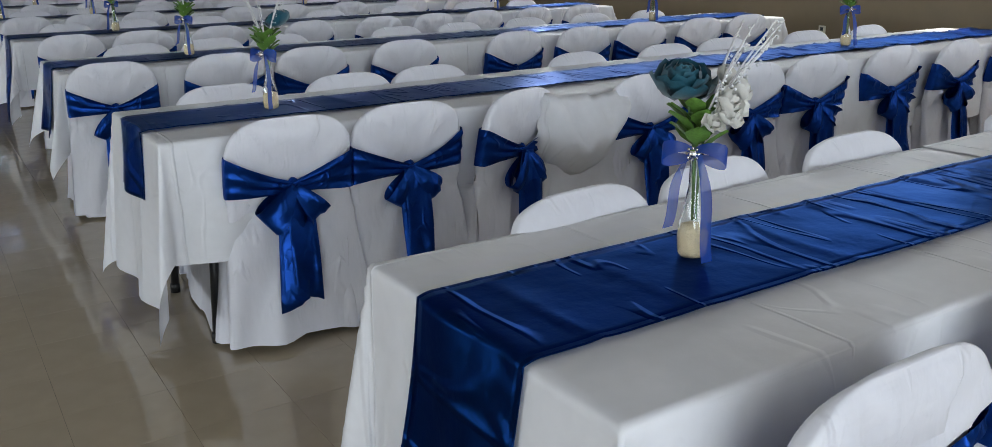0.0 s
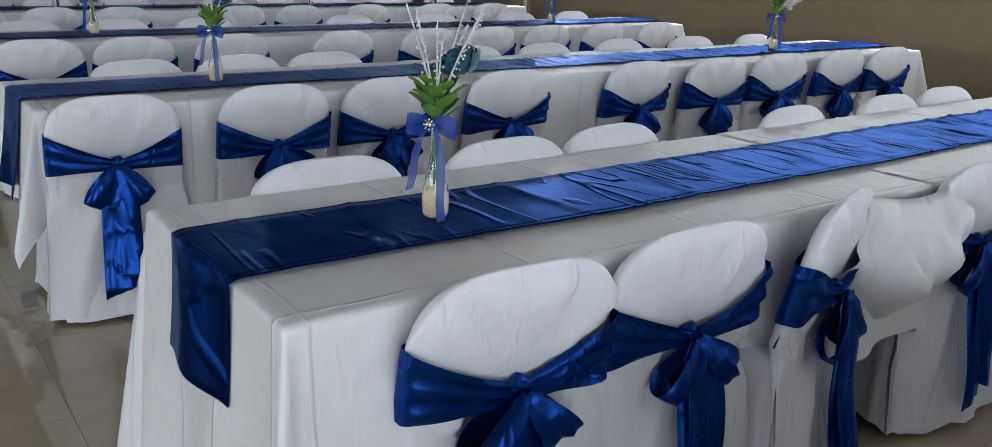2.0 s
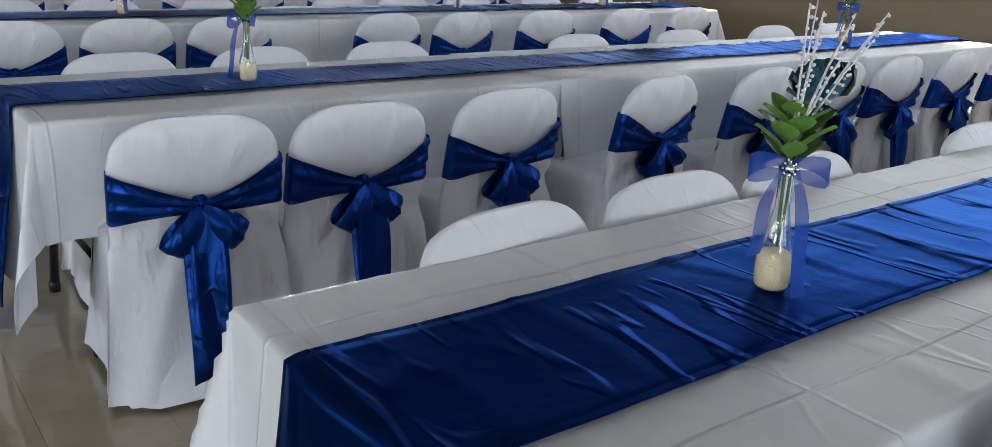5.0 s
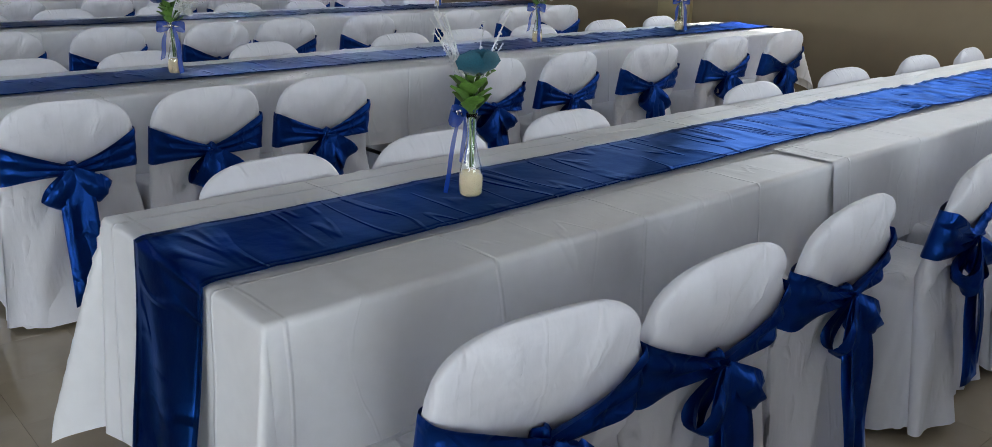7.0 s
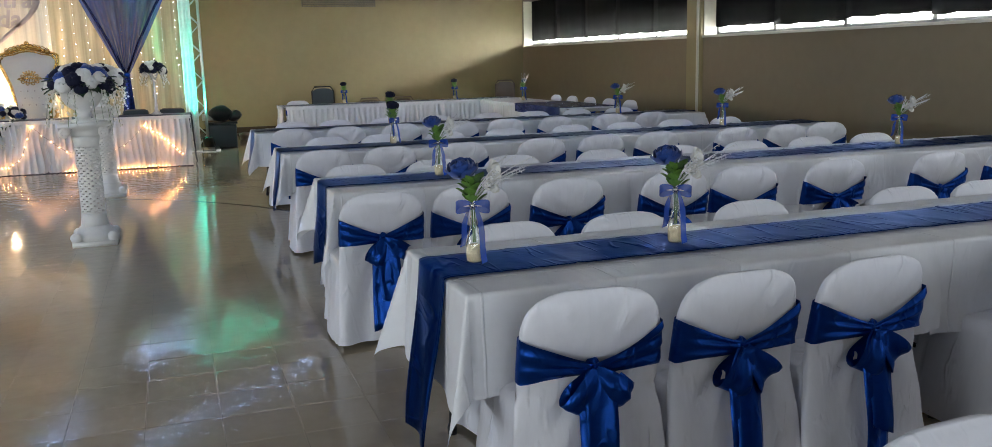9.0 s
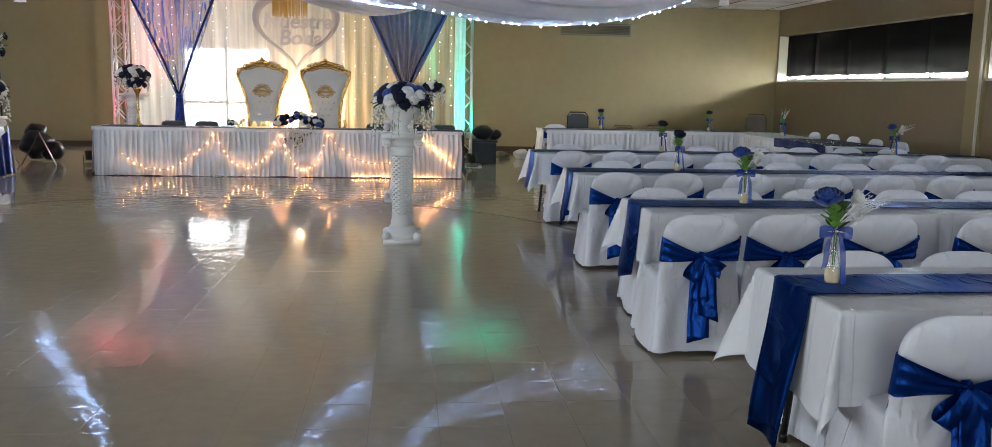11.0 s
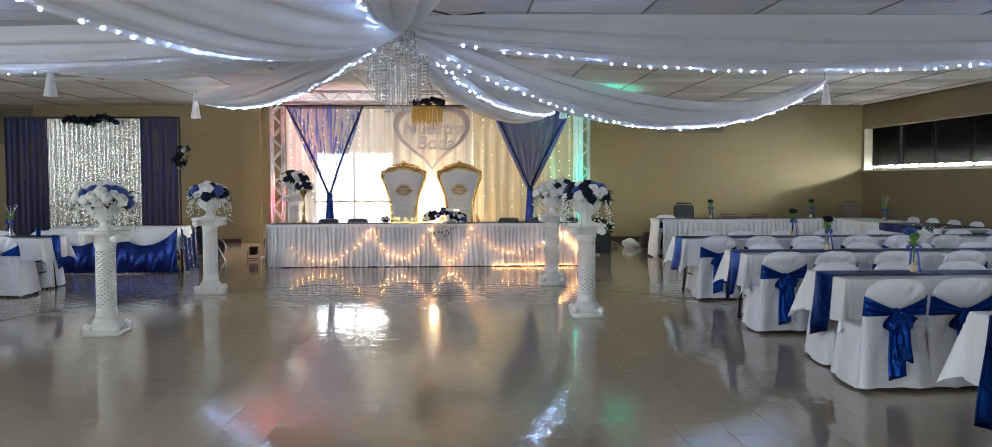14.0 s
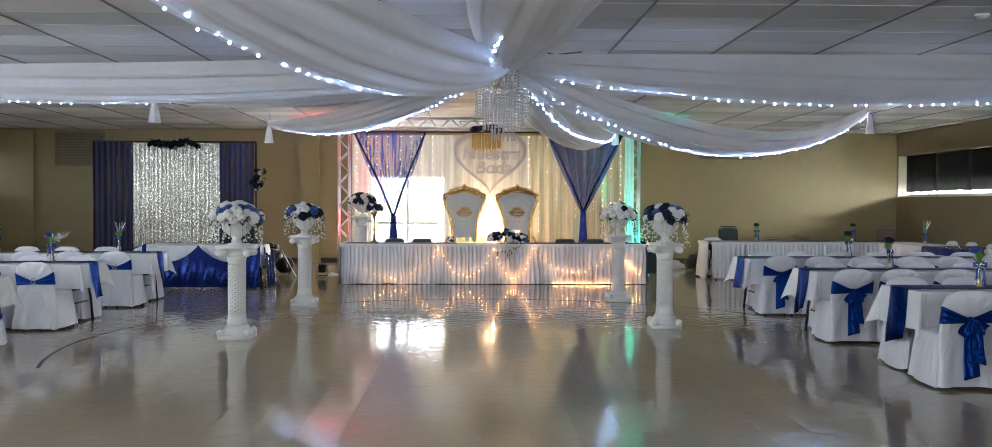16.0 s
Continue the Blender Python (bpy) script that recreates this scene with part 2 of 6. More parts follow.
DRAPE = sheer("navy_voile_drape", (0.022, 0.024, 0.085), 0.90, 0.6, (14, 14, 1), 0.08)
SEQB = sequins("blue_sequin_cloth", (0.010, 0.030, 0.19), 0.75, 0.27, 90)
SEQS = sequins("silver_sequin_cloth", (0.72, 0.71, 0.66), 0.9, 0.25, 70)
SHEERB = sheer("blue_sparkle_voile", (0.035, 0.085, 0.40), 0.62, 0.45, (16, 16, 0.8), 0.09)
SHEERW = sheer("white_voile", (0.93, 0.95, 1.0), 0.92, 0.6, (0.6, 0.6, 9), 0.05)
SHEERP = sheer("white_voile_backdrop", (0.80, 0.75, 0.67), 0.74, 0.6, (14, 14, 0.6))
ALU = mat("aluminium_truss", (0.66, 0.66, 0.67), 0.3, 1.0, vary=0.08, scale=12)
BLIND = mat("black_roller_blind", (0.006, 0.006, 0.007), 0.8, vary=0.15, scale=2, bump=0.05, spec=0.1)
FRAMEM = mat("grey_window_frame", (0.30, 0.31, 0.30), 0.4, vary=0.1, scale=5)
CREAM = mat("cream_gloss_reveal", (0.72, 0.70, 0.60), 0.35, vary=0.05, scale=2)
CRYSTAL = mat("acrylic_crystal", (0.86, 0.88, 0.92), 0.08, 0.35, vary=0.15, scale=40, spec=0.9, transmission=0.35)
GOLDC = mat("gold_crystal", (0.85, 0.60, 0.18), 0.15, 0.6, vary=0.2, scale=40, spec=0.9)
VENTM = mat("dull_louvre", (0.20, 0.18, 0.13), 0.6, vary=0.12, scale=4)
BAGM = mat("black_bin_bag", (0.008, 0.008, 0.010), 0.3, vary=0.2, scale=6, bump=0.5, bscale=9)
GREYP = mat("dark_green_grey_plastic", (0.035, 0.05, 0.06), 0.45, vary=0.08, scale=6)
TAUPE = mat("taupe_painted_steel", (0.16, 0.12, 0.09), 0.4, vary=0.08, scale=6)
LEDC = mat("cool_led", (0.9, 0.95, 1), 0.3, vary=0, emit=(0.36, 0.56, 1.0), estrength=58)
LEDW = mat("warm_led", (1, 0.8, 0.5), 0.3, vary=0, emit=(1.0, 0.42, 0.13), estrength=36)
LEDN = mat("white_led", (1, 0.95, 0.9), 0.3, vary=0, emit=(1.0, 0.90, 0.75), estrength=17)
LETTERM = mat("grey_foam_letter", (0.50, 0.46, 0.49), 0.6, vary=0.03)

# ---- mesh helpers ----


def link(name, verts, faces, material, parent=None, label="", smooth=True):
    me = bpy.data.meshes.new(name)
    me.from_pydata([tuple(v) for v in verts], [], faces)
    me.materials.append(material)
    if smooth:
        me.polygons.foreach_set("use_smooth", [True] * len(me.polygons))
    me.update()
    ob = new(name, me)
    if parent is not None:
        ob.parent = parent
    if label:
        tagged(ob, label)
    return ob


def part(name, bm, material, parent, label="", smooth=False):
    """A bmesh as one mesh object under a thing or under a part."""
    me = bpy.data.meshes.new(name)
    bm.to_mesh(me)
    bm.free()
    me.materials.append(material)
    if smooth:
        me.polygons.foreach_set("use_smooth", [True] * len(me.polygons))
    ob = new(name, me)
    if parent is not None:
        ob.parent = parent
    if label:
        tagged(ob, label)
    return ob


def grid_faces(nu, nv, close_u=False, base=0):
    """Faces of a grid with nu columns and nv rows, vertex i + j * nu."""
    out = []
    for j in range(nv - 1):
        for i in range(nu if close_u else nu - 1):
            k = (i + 1) % nu
            out.append((base + i + j * nu, base + k + j * nu, base + k + (j + 1) * nu, base + i + (j + 1) * nu))
    return out


class Soup:
    """Collects verts and faces for one mesh."""

    def __init__(self):
        self.v, self.f = [], []

    def add(self, verts, faces):
        b = len(self.v)
        self.v += [tuple(p) for p in verts]
        self.f += [tuple(i + b for i in f) for f in faces]

    def box(self, x0, x1, y0, y1, z0, z1):
        self.add([(x0, y0, z0), (x1, y0, z0), (x1, y1, z0), (x0, y1, z0), (x0, y0, z1), (x1, y0, z1), (x1, y1, z1), (x0, y1, z1)],
                 [(3, 2, 1, 0), (4, 5, 6, 7), (0, 1, 5, 4), (1, 2, 6, 5), (2, 3, 7, 6), (3, 0, 4, 7)])

    def tube(self, pts, r, n=6, taper=None):
        pts = [Vector(p) for p in pts]
        rings, up = [], Vector((0.31, 0.17, 0.93)).normalized()
        for i, p in enumerate(pts):
            d = (pts[min(i + 1, len(pts) - 1)] - pts[max(i - 1, 0)]).normalized()
            a = d.cross(up).normalized() if abs(d.dot(up)) < 0.98 else d.cross(Vector((1, 0, 0))).normalized()
            b = d.cross(a)
            rr = r if taper is None else r + (taper - r) * i / (len(pts) - 1)
            rings += [p + rr * (math.cos(2 * math.pi * k / n) * a + math.sin(2 * math.pi * k / n) * b) for k in range(n)]
        fs = grid_faces(n, len(pts), True)
        fs += [tuple(range(n))[::-1], tuple(range((len(pts) - 1) * n, len(pts) * n))]
        self.add(rings, fs)

    def lathe(self, prof, n=16, c=(0, 0), cap=True):
        vs = [(c[0] + r * math.cos(2 * math.pi * k / n), c[1] + r * math.sin(2 * math.pi * k / n), z) for r, z in prof for k in range(n)]
        fs = grid_faces(n, len(prof), True)
        if cap:
            fs += [tuple(range(n))[::-1], tuple(range((len(prof) - 1) * n, len(prof) * n))]
        self.add(vs, fs)

    def ball(self, c, r, n=6, squash=1.0):
        m = max(3, n // 2 + 1)
        vs, fs = [(c[0], c[1], c[2] - r * squash)], []
        for j in range(1, m):
            a = math.pi * j / m
            vs += [(c[0] + r * math.sin(a) * math.cos(2 * math.pi * k / n), c[1] + r * math.sin(a) * math.sin(2 * math.pi * k / n), c[2] - r * squash * math.cos(a)) for k in range(n)]
        vs.append((c[0], c[1], c[2] + r * squash))
        t = len(vs) - 1
        fs += [(0, 1 + (k + 1) % n, 1 + k) for k in range(n)]
        fs += [tuple(1 + i for i in f) for f in grid_faces(n, m - 1, True)]
        fs += [(t, 1 + (m - 2) * n + k, 1 + (m - 2) * n + (k + 1) % n) for k in range(n)]
        self.add(vs, fs)

    def make(self, name, material, parent=None, label="", smooth=True):
        return link(name, self.v, self.f, material, parent, label, smooth)


def slab(name, x0, x1, y0, y1, z0, z1, material, parent=None, label="", bevel=0.0):
    bm = bmesh.new()
    bmesh.ops.create_cube(bm, size=1, matrix=Matrix.LocRotScale(((x0 + x1) / 2, (y0 + y1) / 2, (z0 + z1) / 2), None, (x1 - x0, y1 - y0, z1 - z0)))
    if bevel:
        bmesh.ops.bevel(bm, geom=bm.edges[:], offset=bevel, segments=2, affect="EDGES", profile=0.6)
    return part(name, bm, material, parent, label)


def thing(name, label, category, m=None, group="", kind=""):
    ob = new(name)
    if m is not None:
        ob.matrix_world = m
    return tagged(ob, label, category, group, kind)


def setting(ob, label, category):
    return tagged(ob, label, category, kind="structure")


def wob(a, b, c, s=1.0):
    return noise.noise(Vector((a * s, b * s, c * s)))


# ---- the hall ----
XW, XE, YS, YN, ZC = -15.5, 7.75, -7.0, 28.5, 3.4
W = 0.3
# floor base under the tiles; the tiles themselves come last
setting(slab("floor", XW - W, XE + W, YS - W, YN + W, -0.25, -0.006, JOINTM), "waxed beige vinyl tile floor with a wet-looking shine", "floor")

# north wall with the glazed door opening behind the head table
DOOR = (-6.1, -4.1, 0.05, 2.3)
wn_ = Soup()
wn_.box(XW - W, DOOR[0], YN, YN + W, 0, ZC + 0.3)
wn_.box(DOOR[1], XE + W, YN, YN + W, 0, ZC + 0.3)
wn_.box(DOOR[0], DOOR[1], YN, YN + W, DOOR[3], ZC + 0.3)
wn_.box(DOOR[0], DOOR[1], YN, YN + W, -0.2, DOOR[2])
wall_north = setting(wn_.make("wall_north", WALLM, smooth=False), "beige painted block wall behind the head table", "wall")
for x0, x1 in ((-7.85, -7.35), (-15.5, -14.6)):
    slab("pilaster", x0, x1, YN - 0.14, YN - 0.002, 0, ZC - 0.01, WALLM, wall_north)
setting(slab("baseboard", XW, -7.87, YN - 0.02, YN - 0.003, 0, 0.11, TRIMM), "dark brown vinyl baseboard", "baseboard")
setting(slab("baseboard", -7.33, DOOR[0] - 0.05, YN - 0.02, YN - 0.003, 0, 0.11, TRIMM), "dark brown vinyl baseboard", "baseboard")
setting(slab("baseboard", DOOR[1] + 0.05, XE, YN - 0.02, YN - 0.003, 0, 0.11, TRIMM), "dark brown vinyl baseboard", "baseboard")

# the glazed door, daylight beyond
door = setting(new("door_1"), "glazed double door with bright daylight beyond", "door")
fr = Soup()
for x in (DOOR[0] + 0.03, -5.1, DOOR[1] - 0.03):
    fr.box(x - 0.03, x + 0.03, YN + 0.1, YN + 0.16, DOOR[2], DOOR[3])
fr.box(DOOR[0], DOOR[1], YN + 0.1, YN + 0.16, DOOR[3] - 0.06, DOOR[3])
fr.box(DOOR[0], DOOR[1], YN + 0.1, YN + 0.16, DOOR[2], DOOR[2] + 0.12)
fr.box(DOOR[0], DOOR[1], YN + 0.1, YN + 0.16, 0.98, 1.05)
fr.make("door_frame", FRAMEM, door, smooth=False)
for x0, x1 in ((DOOR[0] + 0.06, -5.13), (-5.07, DOOR[1] - 0.06)):
    p = slab("pane", x0, x1, YN + 0.125, YN + 0.131, DOOR[2] + 0.12, DOOR[3] - 0.06, GLASS, door)
    p.visible_shadow = False

# east wall with high strip windows between piers
WINS = [(20.94, 28.42), (13.02, 20.50), (5.10, 12.58), (-2.82, 4.66)]
Z0, Z1 = 1.755, 2.80
we = Soup()
edges = [YN + W]
for y0, y1 in WINS:
    edges += [y1, y0]
edges.append(YS - W)
we.box(XE, XE + W, YS - W, YN, 0, Z0)
we.box(XE, XE + W, YS - W, YN, Z1, ZC + 0.3)
for i in range(0, len(edges), 2):
    we.box(XE, XE + W, max(edges[i + 1], YS - W), min(edges[i], YN), Z0, Z1)
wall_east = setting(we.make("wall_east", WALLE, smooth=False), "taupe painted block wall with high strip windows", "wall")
for y in (20.72, 12.80, 4.88, -3.04):
    slab("pilaster", XE - 0.05, XE - 0.002, y - 0.21, y + 0.21, 0, ZC - 0.01, WALLM, wall_east)
    slab("conduit", XE - 0.085, XE - 0.053, y - 0.17, y - 0.135, 0, ZC - 0.02, CREAM, wall_east, "cream painted pipe")
for k, (y0, y1) in enumerate(WINS):
    win = setting(new("window_%d" % (k + 1)), "high strip window, black blinds nearly drawn, daylight under them", "window")
    f = Soup()
    n = 5
    f.box(XE + 0.24, XE + 0.29, y0, y1, Z0, Z0 + 0.05)
    f.box(XE + 0.24, XE + 0.29, y0, y1, Z1 - 0.05, Z1)
    for i in range(n + 1):
        y = y0 + (y1 - y0 - 0.06) * i / n
        f.box(XE + 0.24, XE + 0.29, y, y + 0.06, Z0, Z1)
    f.make("window_frame", FRAMEM, win, smooth=False)
    slab("window_sill", XE - 0.03, XE + 0.24, y0, y1, Z0 - 0.03, Z0 + 0.006, CREAM, win)
    rv = Soup()
    rv.box(XE + 0.002, XE + 0.24, y1 - 0.012, y1 - 0.002, Z0 + 0.008, Z1)
    rv.box(XE + 0.002, XE + 0.24, y0 + 0.002, y0 + 0.012, Z0 + 0.008, Z1)
    rv.make("reveal", CREAM, win, smooth=False)
    for i in range(n):
        a = y0 + 0.06 + (y1 - y0 - 0.06) * i / n
        b = a + (y1 - y0 - 0.06) / n - 0.06
        p = slab("pane", XE + 0.262, XE + 0.268, a, b, Z0 + 0.05, Z1 - 0.05, GLASS, win)
        p.visible_shadow = False
        if k < 2:
            gap = 0.115 + 0.02 * math.sin(3.1 * i + k)
            bl = Soup()
            m_ = 8
            a, b = a - 0.055, b + 0.055
            vs = [(XE + 0.215 + 0.012 * math.sin(5 * u / m_ + i), a + 0.0 + (b - a) * u / m_, z) for z in (Z0 + gap + 0.0, Z1 + 0.005) for u in range(m_ + 1)]
            vs = [(x, y, z + (0.012 * math.sin(4 * j + 2 * i) if j < m_ + 1 else 0)) for j, (x, y, z) in enumerate(vs)]
            bl.add(vs, grid_faces(m_ + 1, 2))
            blind = bl.make("blind", BLIND, win)
            blind.modifiers.new("thick", "SOLIDIFY").thickness = 0.004

# plain walls out of view that close the hall; west openings added for daylight
ww = Soup()
ww.box(XW - W, XW, YS - W, YN, 0, Z0)
ww.box(XW - W, XW, YS - W, YN, Z1, ZC + 0.3)
for i in range(0, len(edges), 2):
    ww.box(XW - W, XW, max(edges[i + 1], YS - W), min(edges[i], YN), Z0, Z1)
setting(ww.make("wall_west", WALLM, smooth=False), "plain beige painted wall with high strip windows", "wall")
# area lamps in the added west openings stand in for sky light
for y0, y1 in WINS:
    lamp("daylight_west", "AREA", look((XW - 0.1, (y0 + y1) / 2, 2.3), (0, (y0 + y1) / 2, 1.0)), 6 if y0 > 20 else (125 if y0 > 12 else 270), (0.86, 0.93, 1.0), y1 - y0 - 0.1, 1.0)
# south wall, out of view, with a wide opening added for daylight
ws = Soup()
ws.box(XW, -8.0, YS - W, YS, 0, ZC + 0.3)
ws.box(5.0, XE, YS - W, YS, 0, ZC + 0.3)
ws.box(-8.0, 5.0, YS - W, YS, 2.9, ZC + 0.3)
ws.box(-8.0, 5.0, YS - W, YS, 0, 0.5)
setting(ws.make("wall_south", WALLM, smooth=False), "plain beige wall with a wide opening added for daylight", "wall")
lamp("daylight_south", "AREA", look((-1.5, YS - 0.1, 1.75), (-1.5, 10, 1.2)), 530, (0.84, 0.92, 1.0), 12.6, 2.3)
for k in (0, 1):
    y0, y1 = WINS[k]
    lamp("daylight_east", "AREA", look((XE + 1.0, (y0 + y1) / 2 + 0.6, 1.9), (0, (y0 + y1) / 2 + 0.6, 1.9)), 9500 if k == 0 else 1100, (0.95, 0.97, 1.0), y1 - y0 + 1.0, 2.6)
for k in (2, 3):
    y0, y1 = WINS[k]
    lamp("daylight_east", "AREA", look((XE + 0.23, (y0 + y1) / 2, 2.3), (0, (y0 + y1) / 2, 1.2)), 40, (0.86, 0.93, 1.0), y1 - y0 - 0.2, 0.9)
lamp("daylight_door", "AREA", look((-5.1, YN + 0.35, 1.2), (-4.6, 10, 0.8)), 150, (0.90, 0.95, 1.0), 1.9, 2.0)
setting(slab("backdrop", DOOR[0] - 2.5, DOOR[1] + 2.5, YN + 2.5, YN + 2.6, -0.5, 4.5,
             mat("bright_overcast_yard", (0.8, 0.85, 0.9), 0.9, vary=0.1, scale=0.6, emit=(0.86, 0.93, 1.0), estrength=0.75)), "bright daylight yard beyond the door", "backdrop")

# dropped ceiling: tiles between tee bars, one mesh
ct = Soup()
TX, TYP = 1.30, 0.65
nx, ny = int((XE - XW) / TX) + 1, int((YN - YS) / TYP) + 1
X0, Y0 = -1.745 - TX * 11, 14.2 - TYP * 33
for i in range(nx + 2):
    for j in range(ny + 3):
        x0, y0 = X0 + TX * i, Y0 + TYP * j
        x1, y1 = min(x0 + TX, XE), min(y0 + TYP, YN)
        x0, y0 = max(x0, XW), max(y0, YS)
        if x1 - x0 < 0.05 or y1 - y0 < 0.05:
            continue
        sag = 0.004 * wob(i, j, 0.5, 1.7)
        ct.box(x0 + 0.012, x1 - 0.012, y0 + 0.012, y1 - 0.012, ZC + 0.004 + sag, ZC + 0.02)
ct.box(XW, XE, YS, YN, ZC + 0.03, ZC + 0.2)
ceiling = setting(ct.make("ceiling", CEILM, smooth=False), "dropped ceiling of grey mineral tiles", "ceiling")
cb, ct2 = Soup(), Soup()
for i in range(nx + 2):
    x = X0 + TX * i
    if XW < x < XE:
        cb.box(x - 0.014, x + 0.014, YS, YN, ZC - 0.0045, ZC + 0.006)
for j in range(ny + 3):
    y = Y0 + TYP * j
    if YS < y < YN:
        ct2.box(XW, XE, y - 0.0100, y + 0.0100, ZC - 0.0005, ZC + 0.0065)
cb.make("tee_bar", GRIDM, ceiling, smooth=False)
ct2.make("cross_tee", CEILM, ceiling, smooth=False)


# ---- tables, cloths, runners ----
ZT = 0.745


def table(x0, x1, yc, label):
    t = thing("folding_table", label, "table", pose((x0 + x1) / 2, yc, 0), "long rows of tables")
    h = (x1 - x0) / 2
    slab("tabletop", -h, h, -0.37, 0.37, ZT - 0.045, ZT, TOPM, t, bevel=0.012)
    for s in (-1, 1):
        for q in (-1, 1):
            g = Soup()
            xx = s * (h - 0.17)
            g.tube([(xx, q * 0.27, ZT - 0.05), (xx, q * 0.27, 0.5), (xx + s * 0.03, q * 0.29, 0.3), (xx + s * 0.05, q * 0.30, 0.012)], 0.016, 8)
            leg = g.make("leg", BLACKM, t)
            g = Soup()
            g.lathe([(0.019, 0), (0.02, 0.03), (0.017, 0.04)], 8, (xx + s * 0.05, q * 0.30))
            g.make("foot_cap", BLACKM, leg)
        g = Soup()
        g.tube([(s * (h - 0.17), -0.27, 0.42), (s * (h - 0.17), 0.27, 0.42)], 0.011, 6)
        g.tube([(s * (h - 0.17), -0.27, 0.25), (s * (h - 0.17), 0.27, 0.25)], 0.011, 6)
        g.tube([(s * (h - 0.17), 0, 0.42), (s * (h - 0.62), 0, ZT - 0.05)], 0.009, 6)
        g.make("brace", BLACKM, t)
    return t


def cloth(x0, x1, yc, drop, end_w, end_e, seed, lift=0.0, label="white satin-finish tablecloth over a folding table", tilt=0.0, flare=0.14):
    """A cloth over the table from x0 to x1: it hangs by drop along the sides and by end_w, end_e over the ends (0: stops flush)."""
    hw, top = 0.375 + 1.6 * lift, ZT + 0.006 + lift
    rnd = random.Random(seed)
    ph, fr_ = [rnd.uniform(0, 6.28) for _ in range(6)], [rnd.uniform(5, 9) for _ in range(3)]
    us = [x0 - end_w + end_w * k / 12 for k in range(12)] + [x0 - 0.016, x0 - 0.004] if end_w else []
    n = max(6, int((x1 - x0) / 0.022))
    us += [x0 + (x1 - x0) * k / n for k in range(n + 1)]
    us += [x1 + 0.004, x1 + 0.016] + [x1 + end_e * k / 12 for k in range(1, 13)] if end_e else []
    side_ = [hw - 0.010, hw, hw + 0.004, hw + 0.016] + [hw + drop * k / 11 for k in range(1, 12)]
    vs = [-v for v in side_[::-1]] + [(hw - 0.010) * (2 * k / 13 - 1) for k in range(1, 13)] + side_
    pts = []
    for v in vs:
        for u in us:
            dx, dy = max(x0 - u, u - x1, 0), max(abs(v) - hw, 0)
            sx, sy = (-1 if u < x0 else 1), (-1 if v < 0 else 1)
            bx, by = min(max(u, x0), x1), min(max(v, -hw), hw)
            if dx > 0 and dy > 0:
                r, th = math.hypot(dx, dy), math.atan2(dy, dx)
                out = r * (0.05 + flare * math.exp(-((th - 0.80 - 0.12 * math.sin(ph[0] + sy)) / 0.42) ** 2)) + 0.007
                z = top - r * (0.97 - 0.10 * math.exp(-((th - 0.8) / 0.5) ** 2))
                x, y = bx + sx * out * math.cos(th), by + sy * out * math.sin(th)
            elif dx > 0:
                w = 0.022 * dx / max(end_w, end_e) * math.sin(fr_[0] * v * 2 + ph[1])
                x, y, z = bx + sx * (0.007 + 0.07 * dx + w), by, top - dx * 0.99
            elif dy > 0:
                k = dy / drop
                w = 0.024 * k * math.sin(fr_[1] * u + ph[2]) + 0.013 * k * math.sin(fr_[2] * 2.6 * u + ph[3] + 2 * k) + 0.012 * k * wob(u * 8, k * 2, seed)
                x, y, z = bx, by + sy * (0.007 + 0.06 * dy + w), top - dy * 0.99
                if not end_w and u - x0 < 0.25:
                    z -= 0.03 * k
            else:
                x, y = u, v
                z = top + 0.0025 * wob(u * 1.3, v * 2, seed) + 0.0012 * wob(u * 7, v * 7, seed + 3)
                flat = 0.25 if abs(v) < 0.17 else 1.0
                cr = (u - x0) % 0.46
                cr += 0.03 * math.sin(5 * v + 3 * u + ph[4])
                z += flat * 0.0045 * (0.4 + 0.6 * abs(math.sin(7 * v + u))) * math.exp(-((cr - 0.23) / 0.010) ** 2) + 0.0025 * math.exp(-((abs(v) - 0.24) / 0.012) ** 2)
            edge = 0.004 if (dx > 0 or dy > 0) and min(dx + 1, dy + 1) < 1.02 and max(dx, dy) < 0.04 else 0
            z = max(z - edge, 0.012)
            pts.append((x, yc + y + tilt * (x - x0), z))
    ob = link("tablecloth", pts, grid_faces(len(us), len(vs)), CLOTH)
    return tagged(ob, label, "tablecloth", "white tablecloths")


